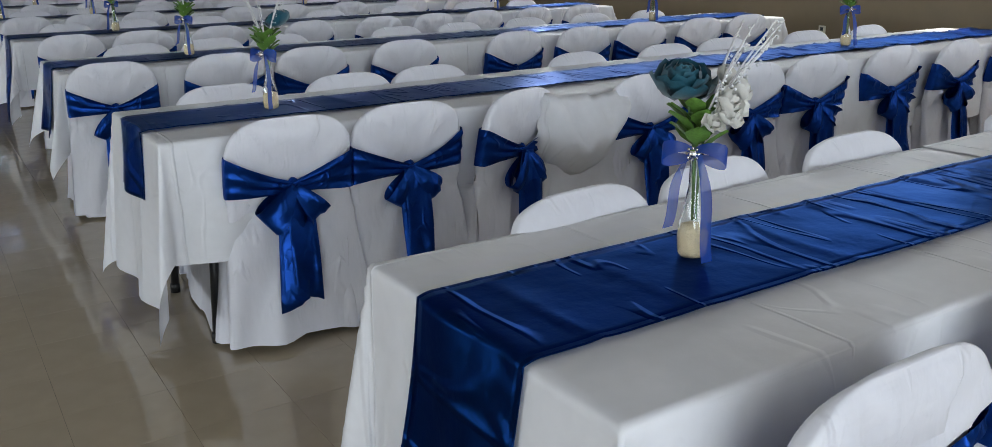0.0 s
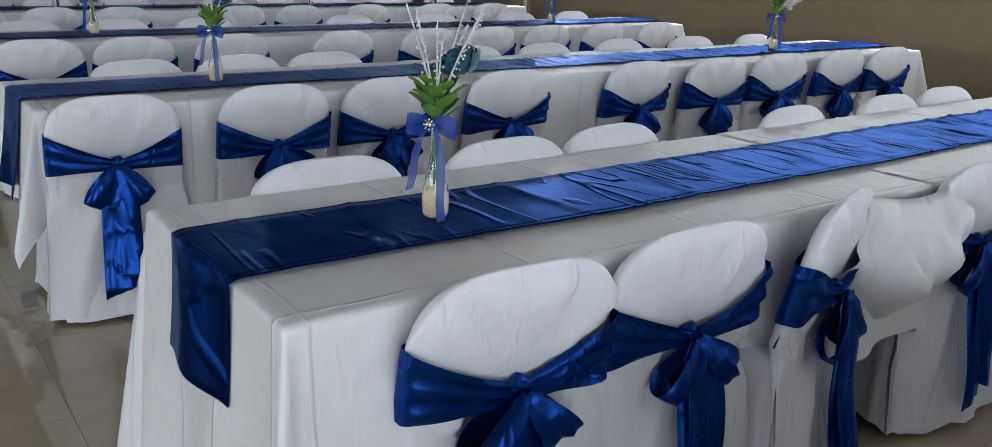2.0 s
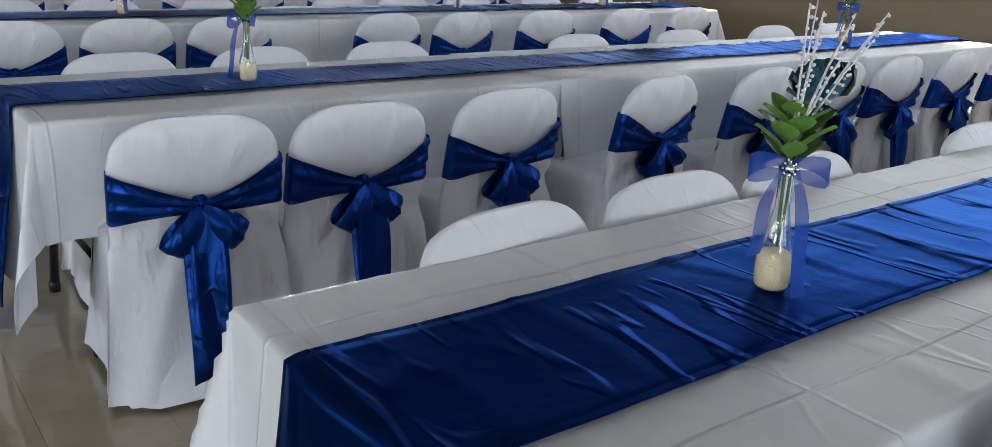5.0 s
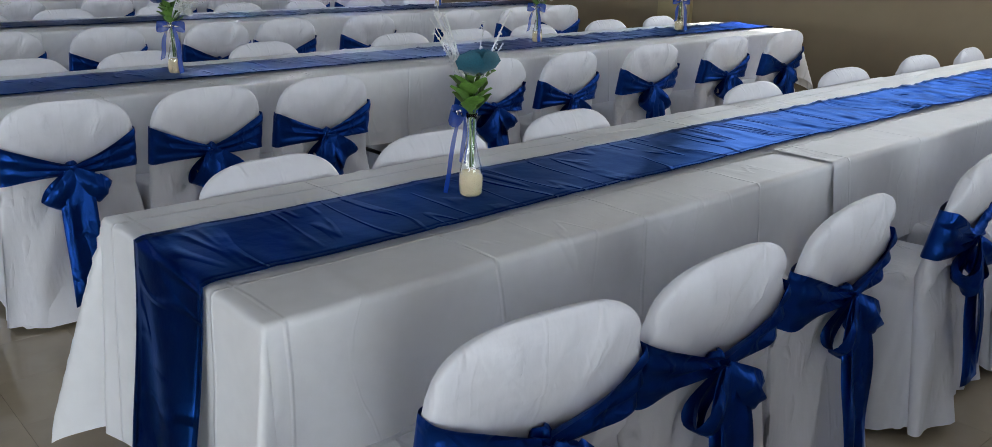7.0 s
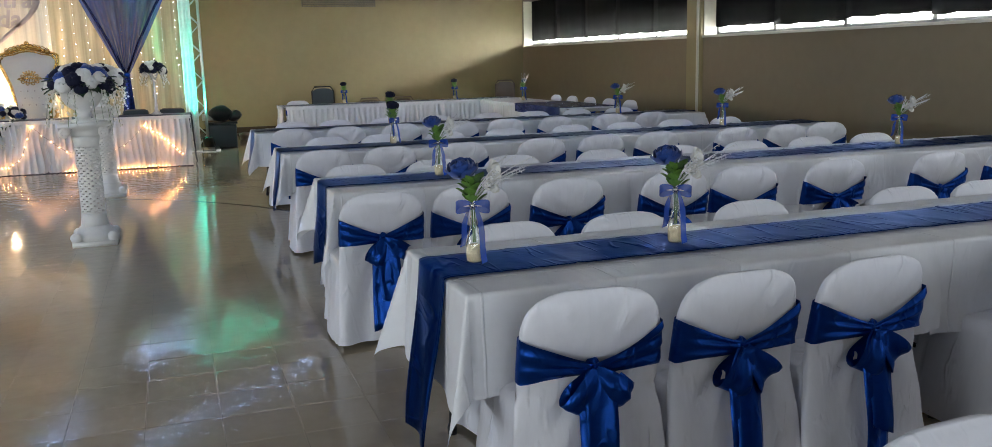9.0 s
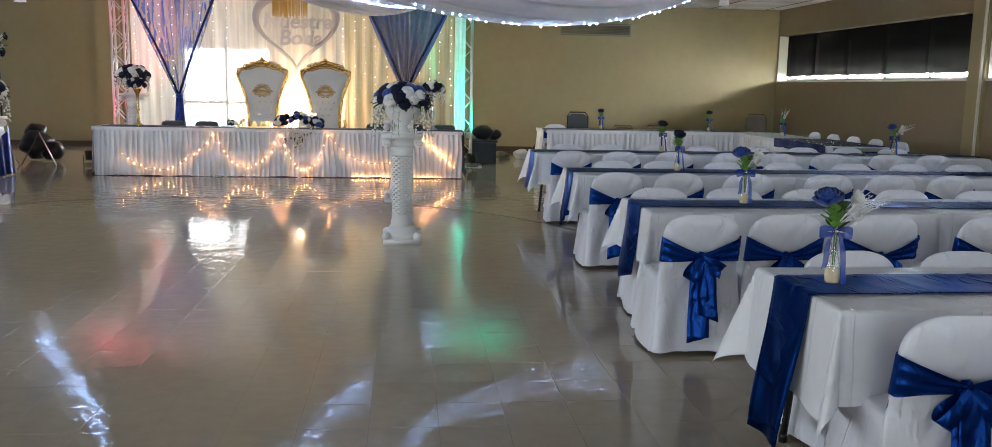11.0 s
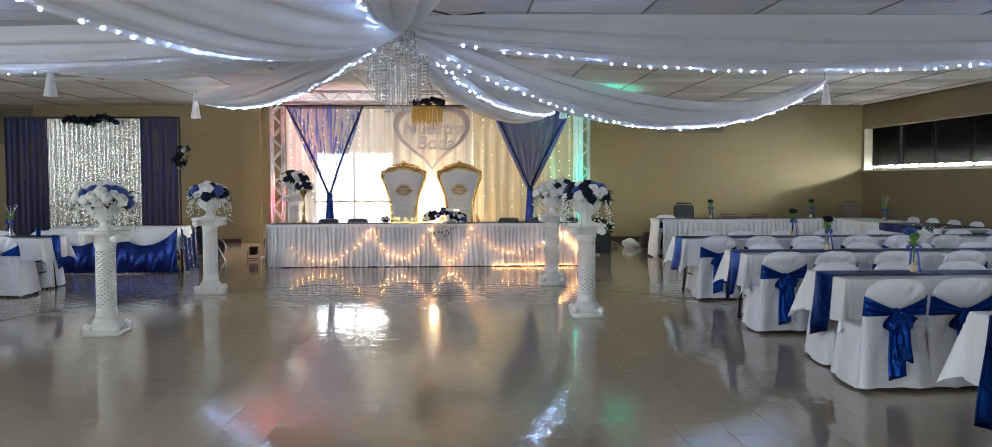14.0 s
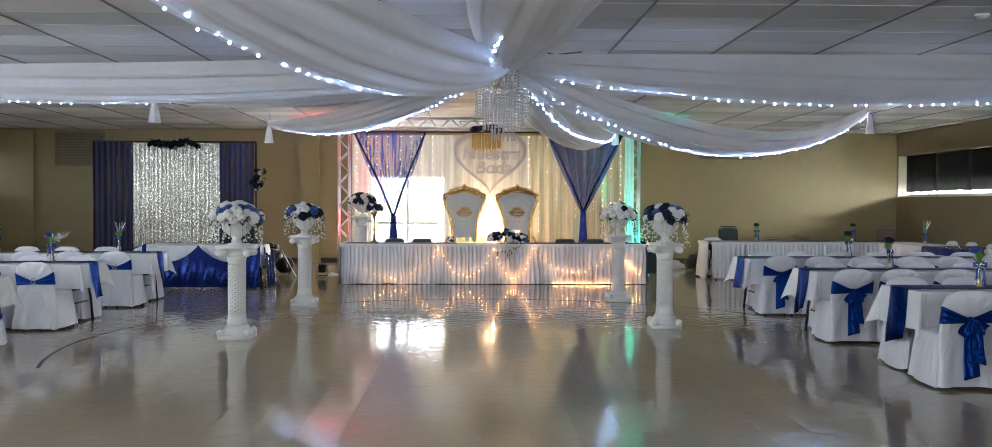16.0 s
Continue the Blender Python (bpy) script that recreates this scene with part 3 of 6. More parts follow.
def runner(x0, x1, yc, end_w, end_e, seed, material=None, width=0.33, label="royal blue satin table runner laid along the row", zt=None):
    rnd = random.Random(seed)
    ph = [rnd.uniform(0, 6.28) for _ in range(5)]
    top = (zt or ZT) + 0.0145
    us = [x0 - end_w + end_w * k / 14 for k in range(14)] + [x0 - 0.016, x0 - 0.004] + [x0 + (x1 - x0) * k / 400 for k in range(401)] + [x1 + end_e * k / 14 for k in range(1, 15)]
    nv, pts = 13, []
    folds = []
    q = x0 + 0.12
    while q < x1:
        folds.append((q, rnd.uniform(0.002, 0.0045), rnd.uniform(-0.12, 0.12), rnd.uniform(-1.6, 1.6)))
        q += rnd.uniform(0.15, 0.24) if q < x0 + 0.42 * (x1 - x0) else rnd.uniform(0.05, 0.13)
    for j in range(nv):
        v = -width / 2 + width * j / (nv - 1)
        for u in us:
            dx = max(x0 - u, u - x1, 0)
            sx = -1 if u < x0 else 1
            mid = (u - x0) / (x1 - x0)
            rip = 0.30 + 1.5 * max(0, min(1, (mid - 0.30) * 3)) if 0 < mid < 1 else 0.4
            side = 0.006 * math.sin(u * 1.7 + ph[0]) + 0.004 * math.sin(u * 6.1 + ph[1])
            if dx > 0:
                w = 0.016 * dx / max(end_w, end_e) * math.sin(16 * v + ph[2]) + 0.006 * math.sin(9 * dx + 20 * v)
                x, y, z = (x0 if sx < 0 else x1) + sx * (0.0135 + 0.13 * dx + w), v * (1 - 0.10 * dx) + side + 0.03 * dx * math.sin(ph[3]), top - dx * 0.99
                if dx > max(end_w, end_e) * 0.99:
                    z += 0.10 * (v / width + 0.5) * math.sin(ph[4])
            else:
                x, y = u, v + side
                z = top + 0.004 * rip * wob(u * 11 + 5 * v, v * 5, seed) + 0.004 * rip * wob(u * 4 - 5 * v, v * 7, seed + 5) + 0.003
                for f, h_, sl_, cv in folds:
                    e = u - f - sl_ * v - cv * (v * v - 0.01) - 0.012 * math.sin(14 * v + 40 * f)
                    if -0.06 < e < 0.06:
                        k_ = rip ** 0.5 * h_ * (0.35 + 0.65 * abs(math.sin(5 * v + 9 * f)))
                        z += 1.5 * k_ * (math.exp(e / 0.007) if e < 0 else math.exp(-e / 0.022))
                z = max(z, top - 0.001) - 0.002 * max(0, 1 - min(u - x0, x1 - u) / 0.01)
            pts.append((x, yc + y, z))
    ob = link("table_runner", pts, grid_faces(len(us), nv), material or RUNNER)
    ob.modifiers.new("thick", "SOLIDIFY").thickness = 0.002
    nu = len(us)
    for j in (0, nv - 2):
        e = []
        for i in range(nu):
            p, q = Vector(pts[j * nu + i]), Vector(pts[(j + 1) * nu + i])
            if j:
                p, q = q, p
            d = (q - p).normalized() * 0.011
            e += [p + Vector((-0.0015 if us[i] < x0 else 0, 0, 0.0018)), p + d + Vector((-0.0015 if us[i] < x0 else 0, 0, 0.0018))]
        link("hem", e, grid_faces(2, nu), material or RUNNER, ob)
    return tagged(ob, label, "runner", "blue table runners")


# ---- covered chairs ----
def back_w(z):
    if z < 0.645:
        return 0.222 + 0.01 * (0.645 - z)
    return 0.222 * max(0.0, 1 - ((z - 0.645) / 0.166) ** 2.6) ** (1 / 3.3)


def back_y(z):
    return 0.06 - 0.20 * (z - 0.50)


def chair(seed, label):
    """A folding chair in a fitted floor-length cover with a satin sash tied in a bow; the back faces -y, the seat +y."""
    rnd = random.Random(seed)
    c = thing("banquet_chair", label, "chair", None, "covered chairs at the long tables")
    p1, p2, p3 = (rnd.uniform(0, 6.28) for _ in range(3))
    cov = Soup()
    n = 64
    zs = [0.025, 0.09, 0.16, 0.24, 0.32, 0.39, 0.435, 0.45]
    vs = []
    for z in zs:
        k = 1 - z / 0.45
        for i in range(n):
            a = 2 * math.pi * i / n
            cx, sy = math.cos(a), math.sin(a)
            e = 0.28
            px = math.copysign(abs(cx) ** e, cx) * (0.222 + 0.045 * k)
            py = math.copysign(abs(sy) ** e, sy) * (0.235 + 0.045 * k) + 0.27
            w = k * (0.016 * math.sin(7 * a + p1) + 0.011 * math.sin(15 * a + p2 + 3 * k)) - (0.02 if z > 0.44 else 0)
            vs.append((px + w * cx, py + w * sy, z + (0.012 * math.sin(3 * a + p3) if z < 0.03 else 0)))
    fs = grid_faces(n, len(zs), True) + [tuple(range((len(zs) - 1) * n, len(zs) * n))]
    cov.add(vs, fs)
    # the back panel falls from the rounded top to the floor behind
    zs = [0.03, 0.12, 0.22, 0.32, 0.40, 0.45, 0.48, 0.52, 0.55, 0.58, 0.61, 0.64, 0.67, 0.70, 0.73, 0.750, 0.766, 0.779, 0.789, 0.797, 0.803, 0.807, 0.8095]
    vs, n = [], 72
    for z in zs:
        w, yc = back_w(z), back_y(z)
        if z < 0.48:
            k = (0.48 - z) / 0.45
            w, yc = 0.228 + 0.042 * k, 0.062 - 0.062 * k
        d = 0.030 if z < 0.74 else 0.030 * max(0.25, 1 - ((z - 0.74) / 0.074) ** 2)
        for i in range(n):
            a = 2 * math.pi * i / n
            cx, sy = math.cos(a), math.sin(a)
            x = math.copysign(abs(cx) ** 0.6, cx) * w
            y = math.copysign(abs(sy) ** 0.6, sy) * d
            r = math.hypot(x, z - 0.575)
            fold = 0.025 * math.exp(-r / 0.26) * (math.sin(11 * math.atan2(z - 0.575, x + 1e-6) + p1) + 0.6 * math.sin(19 * math.atan2(z - 0.575, x + 1e-6) + p2)) * min(1.0, max(0.1, abs(z - 0.60) / 0.10)) * min(1.0, max(0.0, (0.80 - z) / 0.09)) if sy < 0 else 0
            pinch = 0.016 * math.exp(-(x / 0.09) ** 2 - ((z - 0.575) / 0.05) ** 2) if sy < 0 else 0
            sway = (max(0, 0.52 - z) / 0.45) ** 0.8 * (0.021 * math.sin(15 * x + p2 + 2 * z) + 0.013 * math.sin(34 * x + p3 - 4 * z)) if sy < 0 else 0
            vs.append((x, yc + y + fold + pinch + sway + (0.006 if z < 0.77 else 0.002) * wob(x * 6, z * 5, seed), z))
    cov.add(vs, grid_faces(n, len(zs), True) + [tuple(range((len(zs) - 1) * n, len(zs) * n))])
    cov.make("cover", WHITE, c)
    # sash band round the back, gathered to the knot behind
    vs, nb, rows = [], 48, 9
    lean = rnd.uniform(-0.012, 0.012)
    for j in range(rows):
        q = j / (rows - 1)
        for i in range(nb):
            a = 2 * math.pi * i / nb
            cx, sy = math.cos(a), math.sin(a)
            rear = max(0.0, -sy)
            g = (1 - abs(cx) ** 0.68) if sy < 0 else 0.0
            hi = 0.684 - 0.100 * g + lean * cx
            lo = 0.540 + 0.008 * g + lean * cx
            z = lo + (hi - lo) * q
            x = math.copysign(abs(cx) ** 0.6, cx) * (back_w(z) + 0.004)
            y = back_y(z) + math.copysign(abs(sy) ** 0.6, sy) * 0.036
            pl = (0.007 * math.sin(2.6 * 2 * math.pi * q + p2 + 1.5 * cx) + 0.004 * math.sin(31 * q + 5 * cx + p1)) * (0.35 + rear)
            vs.append((x * 0.995, y - (pl + 0.011 if sy < 0 else -0.004), z))
    link("sash", vs, grid_faces(nb, rows, True), SATIN, c, "royal blue satin sash")
    yk = back_y(0.575) - 0.047
    kn = Soup()
    kn.ball((0, 0, 0), 0.027, 16, 1.2)
    kn.v = [(x * 0.92 + 0.05 * z, yk + 0.012 + 0.55 * y + 0.005 * math.sin(190 * x + 30 * z + p2), 0.566 + z) for x, y, z in kn.v]
    kn.v = [(x, y + 0.003 * math.sin(150 * x + 60 * z + p1), z) for x, y, z in kn.v]
    kn.make("knot", SATIN, c)
    for s in (-1, 1):
        ang = radians(rnd.uniform(-68, -28))
        ln, wd = rnd.uniform(0.12, 0.16), rnd.uniform(0.085, 0.115)
        dx, dz = math.cos(ang) * s, math.sin(ang)
        vs, nl, nw = [], 22, 7
        for j in range(nw):
            q = j / (nw - 1) * 2 - 1
            for i in range(nl):
                t = 2 * math.pi * i / nl
                along = ln * (1 - math.cos(t)) / 2
                nrm = 0.030 * math.sin(t) * (0.4 + along / ln)
                half = wd / 2 * (0.28 + 0.72 * math.sin(min(1.0, along / ln * 1.15) * math.pi / 2))
                bend = 0.014 * math.sin(3 * q + p3 + s) + 0.006 * math.sin(9 * q + 5 * along / ln + p1)
                vs.append((dx * along - dz * s * half * q * 0.95, yk - 0.006 - nrm - 0.012 + bend * along / ln, 0.570 + dz * along + abs(dx) * half * q * 0.95 - 0.02 * along / ln))
        link("bow_loop", vs, grid_faces(nl, nw, True), SATIN, c)
        # tail
        ln2, wd2 = rnd.uniform(0.40, 0.50) - (0.08 if s > 0 else 0), rnd.uniform(0.085, 0.12)
        sw, fl = rnd.uniform(-0.03, 0.03) + 0.012 * s, rnd.uniform(0, 6.28)
        vs, nl, nw = [], 20, 7
        for i in range(nl):
            t = i / (nl - 1)
            wd_ = 0.022 + (wd2 / 2 - 0.022) * min(1, t * 4.5) ** 0.7
            for j in range(nw):
                q = j / (nw - 1) * 2 - 1
                x = sw * t + wd_ * q + 0.008 * s
                z = 0.572 - ln2 * t - (0.02 * q * s if i == nl - 1 else 0)
                y = yk - 0.016 - 0.006 * (s > 0) - 0.050 * t - 0.010 * math.sin(2.2 * q + fl) * min(1, 3 * t) - 0.006 * math.sin(7 * t + fl) - 0.004 * math.sin(11 * q + 6 * t + p1) * t
                vs.append((x, y, z))
        tl = link("tail", vs, grid_faces(nw, nl), SATIN, c)
        tl.modifiers.new("thick", "SOLIDIFY").thickness = 0.0015
    for sx in (-1, 1):
        for y in (0.09, 0.45):
            g = Soup()
            g.tube([(sx * 0.17, y, 0.40), (sx * 0.18, y * 1.06, 0.03)], 0.010, 6)
            leg = g.make("leg", TAUPE, c)
            g = Soup()
            g.lathe([(0.013, 0), (0.014, 0.028), (0.011, 0.036)], 8, (sx * 0.18, y * 1.06))
            g.make("foot_cap", BROWNP, leg)
    return c


CHL = "folding chair in a white floor-length cover, royal blue satin bow sash"
CHAIRS = [chair(s, CHL) for s in (3, 8, 14, 21, 30, 42)]


# ---- vase centrepieces ----
def rose(sp, c, r, rnd, n=16, up=(0, 0, 1)):
    """Petals in a spiral round c; each petal is a small cupped patch."""
    up = Vector(up).normalized()
    a0 = up.cross(Vector((0.3, 0.9, 0.1))).normalized()
    b0 = up.cross(a0)
    for k in range(n):
        t = k / n
        th, rr = k * 2.4, r * (0.15 + 0.85 * t)
        tilt = 0.10 + 0.88 * t
        out = math.cos(th) * a0 + math.sin(th) * b0
        side = up.cross(out)
        w, h = r * (0.34 + 0.48 * t), r * (1.05 + 0.20 * t)
        base = Vector(c) + out * rr * 0.32 - up * r * 0.25 * t
        dr = (up * math.cos(tilt) + out * math.sin(tilt)).normalized()
        nr = dr.cross(side)
        vs = []
        for j, (s, wd, cup) in enumerate(((0, 0.35, 0), (0.45, 1.0, 0.10), (0.85, 0.95, 0.02), (1.05, 0.5, -0.12))):
            for q in (-1, 0, 1):
                vs.append(base + dr * h * s + side * w * wd * q * (1 + rnd.uniform(-0.12, 0.12)) + nr * (h * cup * 1.2 - 0.22 * w * abs(q)) * -1 + Vector((rnd.uniform(-1, 1), rnd.uniform(-1, 1), rnd.uniform(-1, 1))) * r * 0.04)
        sp.add(vs, grid_faces(3, 4))


def leaf(sp, p, d, up, ln, wd, rnd):
    d, up = Vector(d).normalized(), Vector(up)
    s = d.cross(up).normalized()
    nrm = s.cross(d)
    vs = []
    for t, w in ((0, 0.1), (0.3, 0.85), (0.6, 1.0), (0.85, 0.55), (1.0, 0.04)):
        for q in (-1, 0, 1):
            vs.append(Vector(p) + d * ln * t + s * wd / 2 * w * q + nrm * (0.10 * ln * abs(q) - 0.25 * ln * t * t))
    sp.add(vs, grid_faces(3, 5))


def vase(seed, flower, twigs, whites, label):
    rnd = random.Random(seed)
    v = thing("flower_vase", label, "vase", None, "vase centrepieces on the runners")
    s = Soup()
    out = [(0.030, 0), (0.036, 0.006), (0.038, 0.035), (0.035, 0.065), (0.024, 0.10), (0.0155, 0.135), (0.0145, 0.185), (0.0175, 0.196), (0.0175, 0.203)]
    out = [(r * 0.78, z) for r, z in out]
    s.lathe(out + [(r * 0.78, z) for r, z in [(0.0145, 0.203), (0.012, 0.185), (0.013, 0.135), (0.0215, 0.10), (0.0325, 0.065), (0.0355, 0.035), (0.030, 0.009)]], 18)
    b = s.make("bottle", GLASS, v)
    b.visible_shadow = False
    s = Soup()
    s.lathe([(0.0226, 0.003), (0.0274, 0.008), (0.0286, 0.034), (0.0274, 0.052), (0.0234, 0.060), (0.008, 0.063)], 16)
    s.make("sand_fill", SAND, v, "cream sand in the bottle")
    s = Soup()
    for k in range(3):
        a = 2.1 * k
        s.tube([(0.004 * math.cos(a), 0.004 * math.sin(a), 0.07), (0.006 * math.cos(a), 0.006 * math.sin(a), 0.20), (0.03 * math.cos(a), 0.03 * math.sin(a), 0.30)], 0.0025, 5)
    s.make("stem", STEM, v)
    back = 0.030 if flower is ROSET and not whites else 0.0
    top = Vector((back - (0.028 if whites else 0), back, 0)) + Vector((rnd.uniform(-0.01, 0.01), rnd.uniform(-0.01, 0.01), 0.312))
    if flower:
        s = Soup()
        rose(s, top, 0.042 if back else 0.048, rnd, 26, (rnd.uniform(-0.4, 0.4), -0.35, 1))
        s.make("rose", flower, v)
        g = Soup()
        g.tube([(0, 0, 0.19), top * 0.5 + Vector((0, 0, 0.125)), top], 0.0028, 5)
        g.make("rose_stem", STEM, v)
    s = Soup()
    for k in range(17):
        a = k * 2.4 + rnd.uniform(-0.3, 0.3)
        z = 0.205 + 0.075 * (k / 17)
        leaf(s, (0.014 * math.cos(a), 0.014 * math.sin(a), z), (0.7 * math.cos(a), 0.7 * math.sin(a), 1.0), (0, 0, 1), rnd.uniform(0.048, 0.068), rnd.uniform(0.036, 0.052), rnd)
    s.make("foliage", LEAF, v)
    if whites:
        s = Soup()
        for k in range(8):
            a = rnd.uniform(-0.9, 0.9)
            q = rnd.uniform(0.050, 0.088)
            rose(s, (q * math.cos(a), q * math.sin(a), 0.255 + 0.075 * rnd.random()), rnd.uniform(0.020, 0.028), rnd, 9, (math.cos(a), math.sin(a), 0.6))
        s.make("small_blossom", ROSEW, v)
    if twigs:
        s = Soup()
        for k in range(12):
            a, l = rnd.uniform(-1.7, 1.7), rnd.uniform(0.17, 0.27)
            d = Vector((math.cos(a) * twigs, math.sin(a) * twigs, 1)).normalized()
            p = [Vector((0, 0, 0.22)) + d * l * t + Vector((math.cos(a), math.sin(a), -0.5)) * 0.07 * twigs * t * t for t in (0, 0.35, 0.7, 1)]
            s.tube(p, 0.0026, 4, 0.0014)
            for t in (0.4, 0.48, 0.55, 0.62, 0.7, 0.77, 0.85, 0.92, 0.98):
                q = p[0].lerp(p[3], t)
                s.ball(q + Vector((rnd.uniform(-1, 1), rnd.uniform(-1, 1), 0)) * 0.005, 0.0030, 4)
        s.make("frosted_twig", TWIG, v)
    # organza bow and its two trailing ends
    rb = Soup()
    for sgn in (-1, 1):
        vs = []
        for j in range(3):
            q = j - 1
            for i in range(13):
                t = 2 * math.pi * i / 12
                al = 0.060 * (1 - math.cos(t)) / 2
                vs.append((sgn * al, -0.022 - 0.012 * math.sin(t) + 0.004 * q, 0.205 + 0.014 * math.sin(t) + 0.014 * q * (0.25 + al / 0.060) - 0.10 * al))
        rb.add(vs, grid_faces(13, 3))
        vs = []
        for i in range(12):
            t = i / 11
            for q in (-1, 1):
                vs.append((sgn * (0.010 + 0.034 * t + 0.006 * math.sin(5 * t)) + 0.010 * q * (0.4 + 0.6 * min(1, 3 * t)), -0.026 - 0.024 * t, 0.20 - (0.165 + 0.03 * sgn) * t + 0.004 * q))
        rb.add(vs, grid_faces(2, 12))
    ob = rb.make("ribbon", ORGANZA, v, "sheer blue ribbon bow")
    s = Soup()
    s.ball((0, -0.034, 0.205), 0.0085, 10)
    for k in range(8):
        s.ball((0.011 * math.cos(k * 0.785), -0.034, 0.205 + 0.011 * math.sin(k * 0.785)), 0.0032, 5)
    s.make("brooch", GEM, v, "round rhinestone brooch")
    return v


V_TEAL = vase(1, ROSET, 0.45, True, "glass bottle vase with sand, teal silk rose and white sprigs")
V_TWIG = vase(2, ROSET, 0.35, False, "glass bottle vase with sand, green leaves and frosted twigs")
V_BLUE = vase(3, ROSEB, 0.9, True, "glass bottle vase with sand, royal blue rose and white sprays")
V_DARK = vase(4, ROSEN, 0, False, "glass bottle vase with a dark navy rose and leaves")

# ---- the long rows ----
# centre y, south chair line, north chair line, end drop west, x of the south chairs, x of the north chairs
XE_ROW = 5.86
ROWS_ = [
    (1.86, 1.32, 2.22, 0.52, [0.84, 1.4, 1.95, 2.5, 3.1, 3.7, 4.3, 4.9], [1.02, 1.47, 2.03, 2.87, 3.4, 3.95, 4.6, 5.2]),
    (4.06, 3.60, 4.42, 0.62, [0.82, 1.27, 1.77, 2.46, 3.05, 3.54, 4.15, 4.7, 5.3], [0.87, 1.42, 1.84, 2.7, 3.32, 3.79, 4.5, 5.1]),
    (6.20, 5.70, 6.56, 0.42, [0.64, 1.235, 1.74, 2.34, 3.16, 3.71, 4.24, 4.8, 5.3], [0.96, 1.43, 1.87, 2.73, 3.24, 3.86, 4.5, 5.1]),
    (8.38, 7.64, 8.76, 0.54, [0.74, 1.22, 1.77, 2.48, 3.10, 3.6, 4.1, 4.65, 5.2], [0.87, 1.41, 1.99, 3.09, 3.86, 4.68, 5.3]),
    (10.63, 9.95, 11.02, 0.40, [0.71, 1.22, 1.72, 2.67, 3.18, 3.84, 4.58, 5.22], [0.86, 1.39, 2.05, 2.93, 3.43, 4.0, 4.7, 5.3]),
    (13.06, 12.2, 13.46, 0.34, [0.58, 1.08, 1.65, 2.31, 2.8, 3.46, 4.3, 4.9, 5.4], [0.7, 1.25, 1.8, 2.5, 3.1, 3.7, 4.3, 4.9]),
    (15.40, 14.65, 15.8, 0.34, [0.68, 1.2, 1.8, 2.5, 3.05, 3.6, 4.4, 4.95, 5.4], [0.9, 1.4, 2.0, 2.6, 3.3, 3.9, 4.5, 5.1]),
    (17.85, 17.15, 18.25, 0.34, [0.75, 1.3, 1.9, 2.55, 3.1, 3.7, 4.4, 4.95], [0.9, 1.4, 2.0, 2.6, 3.3, 3.9, 4.5, 5.1]),
]
rr = random.Random(5)
used = set()


def place(master, m, label=""):
    """Puts the master itself first, then copies of it."""
    if master.name not in used:
        used.add(master.name)
        master.matrix_world = m
        ob = master
    else:
        ob = copy_thing(master, m)
    return tagged(ob, label) if label else ob


for k, (yc, ys, yn, endw, xs, xn) in enumerate(ROWS_):
    cuts = [0.485 if k == 0 else 0.42, 2.27, 4.08, XE_ROW]
    for i in range(3):
        table(cuts[i] + 0.01, cuts[i + 1] - 0.01, yc, "folding banquet table with black steel legs under a white cloth")
        cloth(cuts[i], cuts[i + 1] + (0.03 if i < 2 else 0), yc, (0.33 if k >= 3 else 0.40) + 0.02 * rr.random(), endw if i == 0 else 0.0, 0.40 if i == 2 else 0.0, 10 * k + i, 0.003 * (i % 2), flare={2: 0.24, 3: 0.24, 4: 0.28}.get(k, 0.30 if k > 4 else 0.13))
    runner(cuts[0], XE_ROW, yc, 0.24 if k == 1 else (0.60 if k in (0, 3, 4) else (0.37 if k == 2 else 0.44)), 0.4, 50 + k)
    for j, x in enumerate(xs):
        place(CHAIRS[rr.randrange(6)], pose(x, ys + rr.uniform(-0.02, 0.02), 0, 0, 0, rr.uniform(-5, 5) + ((-9, -3, 5, 3)[min(j, 3)] if k == 3 else 0) + (22 if k == 1 and j == 2 else 0)))
    for j, x in enumerate(xn):
        place(CHAIRS[rr.randrange(6)], pose(x, yn + 0.07 + rr.uniform(-0.02, 0.02), 0, 0, 0, 180 + rr.uniform(-5, 5)))

for v, x, y, a in [(V_TEAL, 1.0, 1.89, -56), (V_TEAL, 3.6, 1.87, -40), (V_TWIG, 0.92, 4.05, -58), (V_TWIG, 4.32, 4.06, -30), (V_TWIG, 1.17, 6.19, -50), (V_BLUE, 4.77, 6.19, -45),
                   (V_TWIG, 1.17, 8.36, 200), (V_TWIG, 4.7, 8.36, -60), (V_BLUE, 0.57, 10.64, -20), (V_BLUE, 1.38, 10.63, -34), (V_BLUE, 3.6, 10.64, -70), (V_BLUE, 4.95, 10.63, -40),
                   (V_BLUE, 1.14, 13.06, -15), (V_BLUE, 4.75, 13.06, -60), (V_DARK, 1.4, 15.40, 30), (V_BLUE, 4.75, 15.4, -45), (V_DARK, 1.95, 17.85, 20), (V_BLUE, 4.85, 17.85, -30)]:
    place(v, pose(x, y, ZT + 0.020, 0, 0, a))

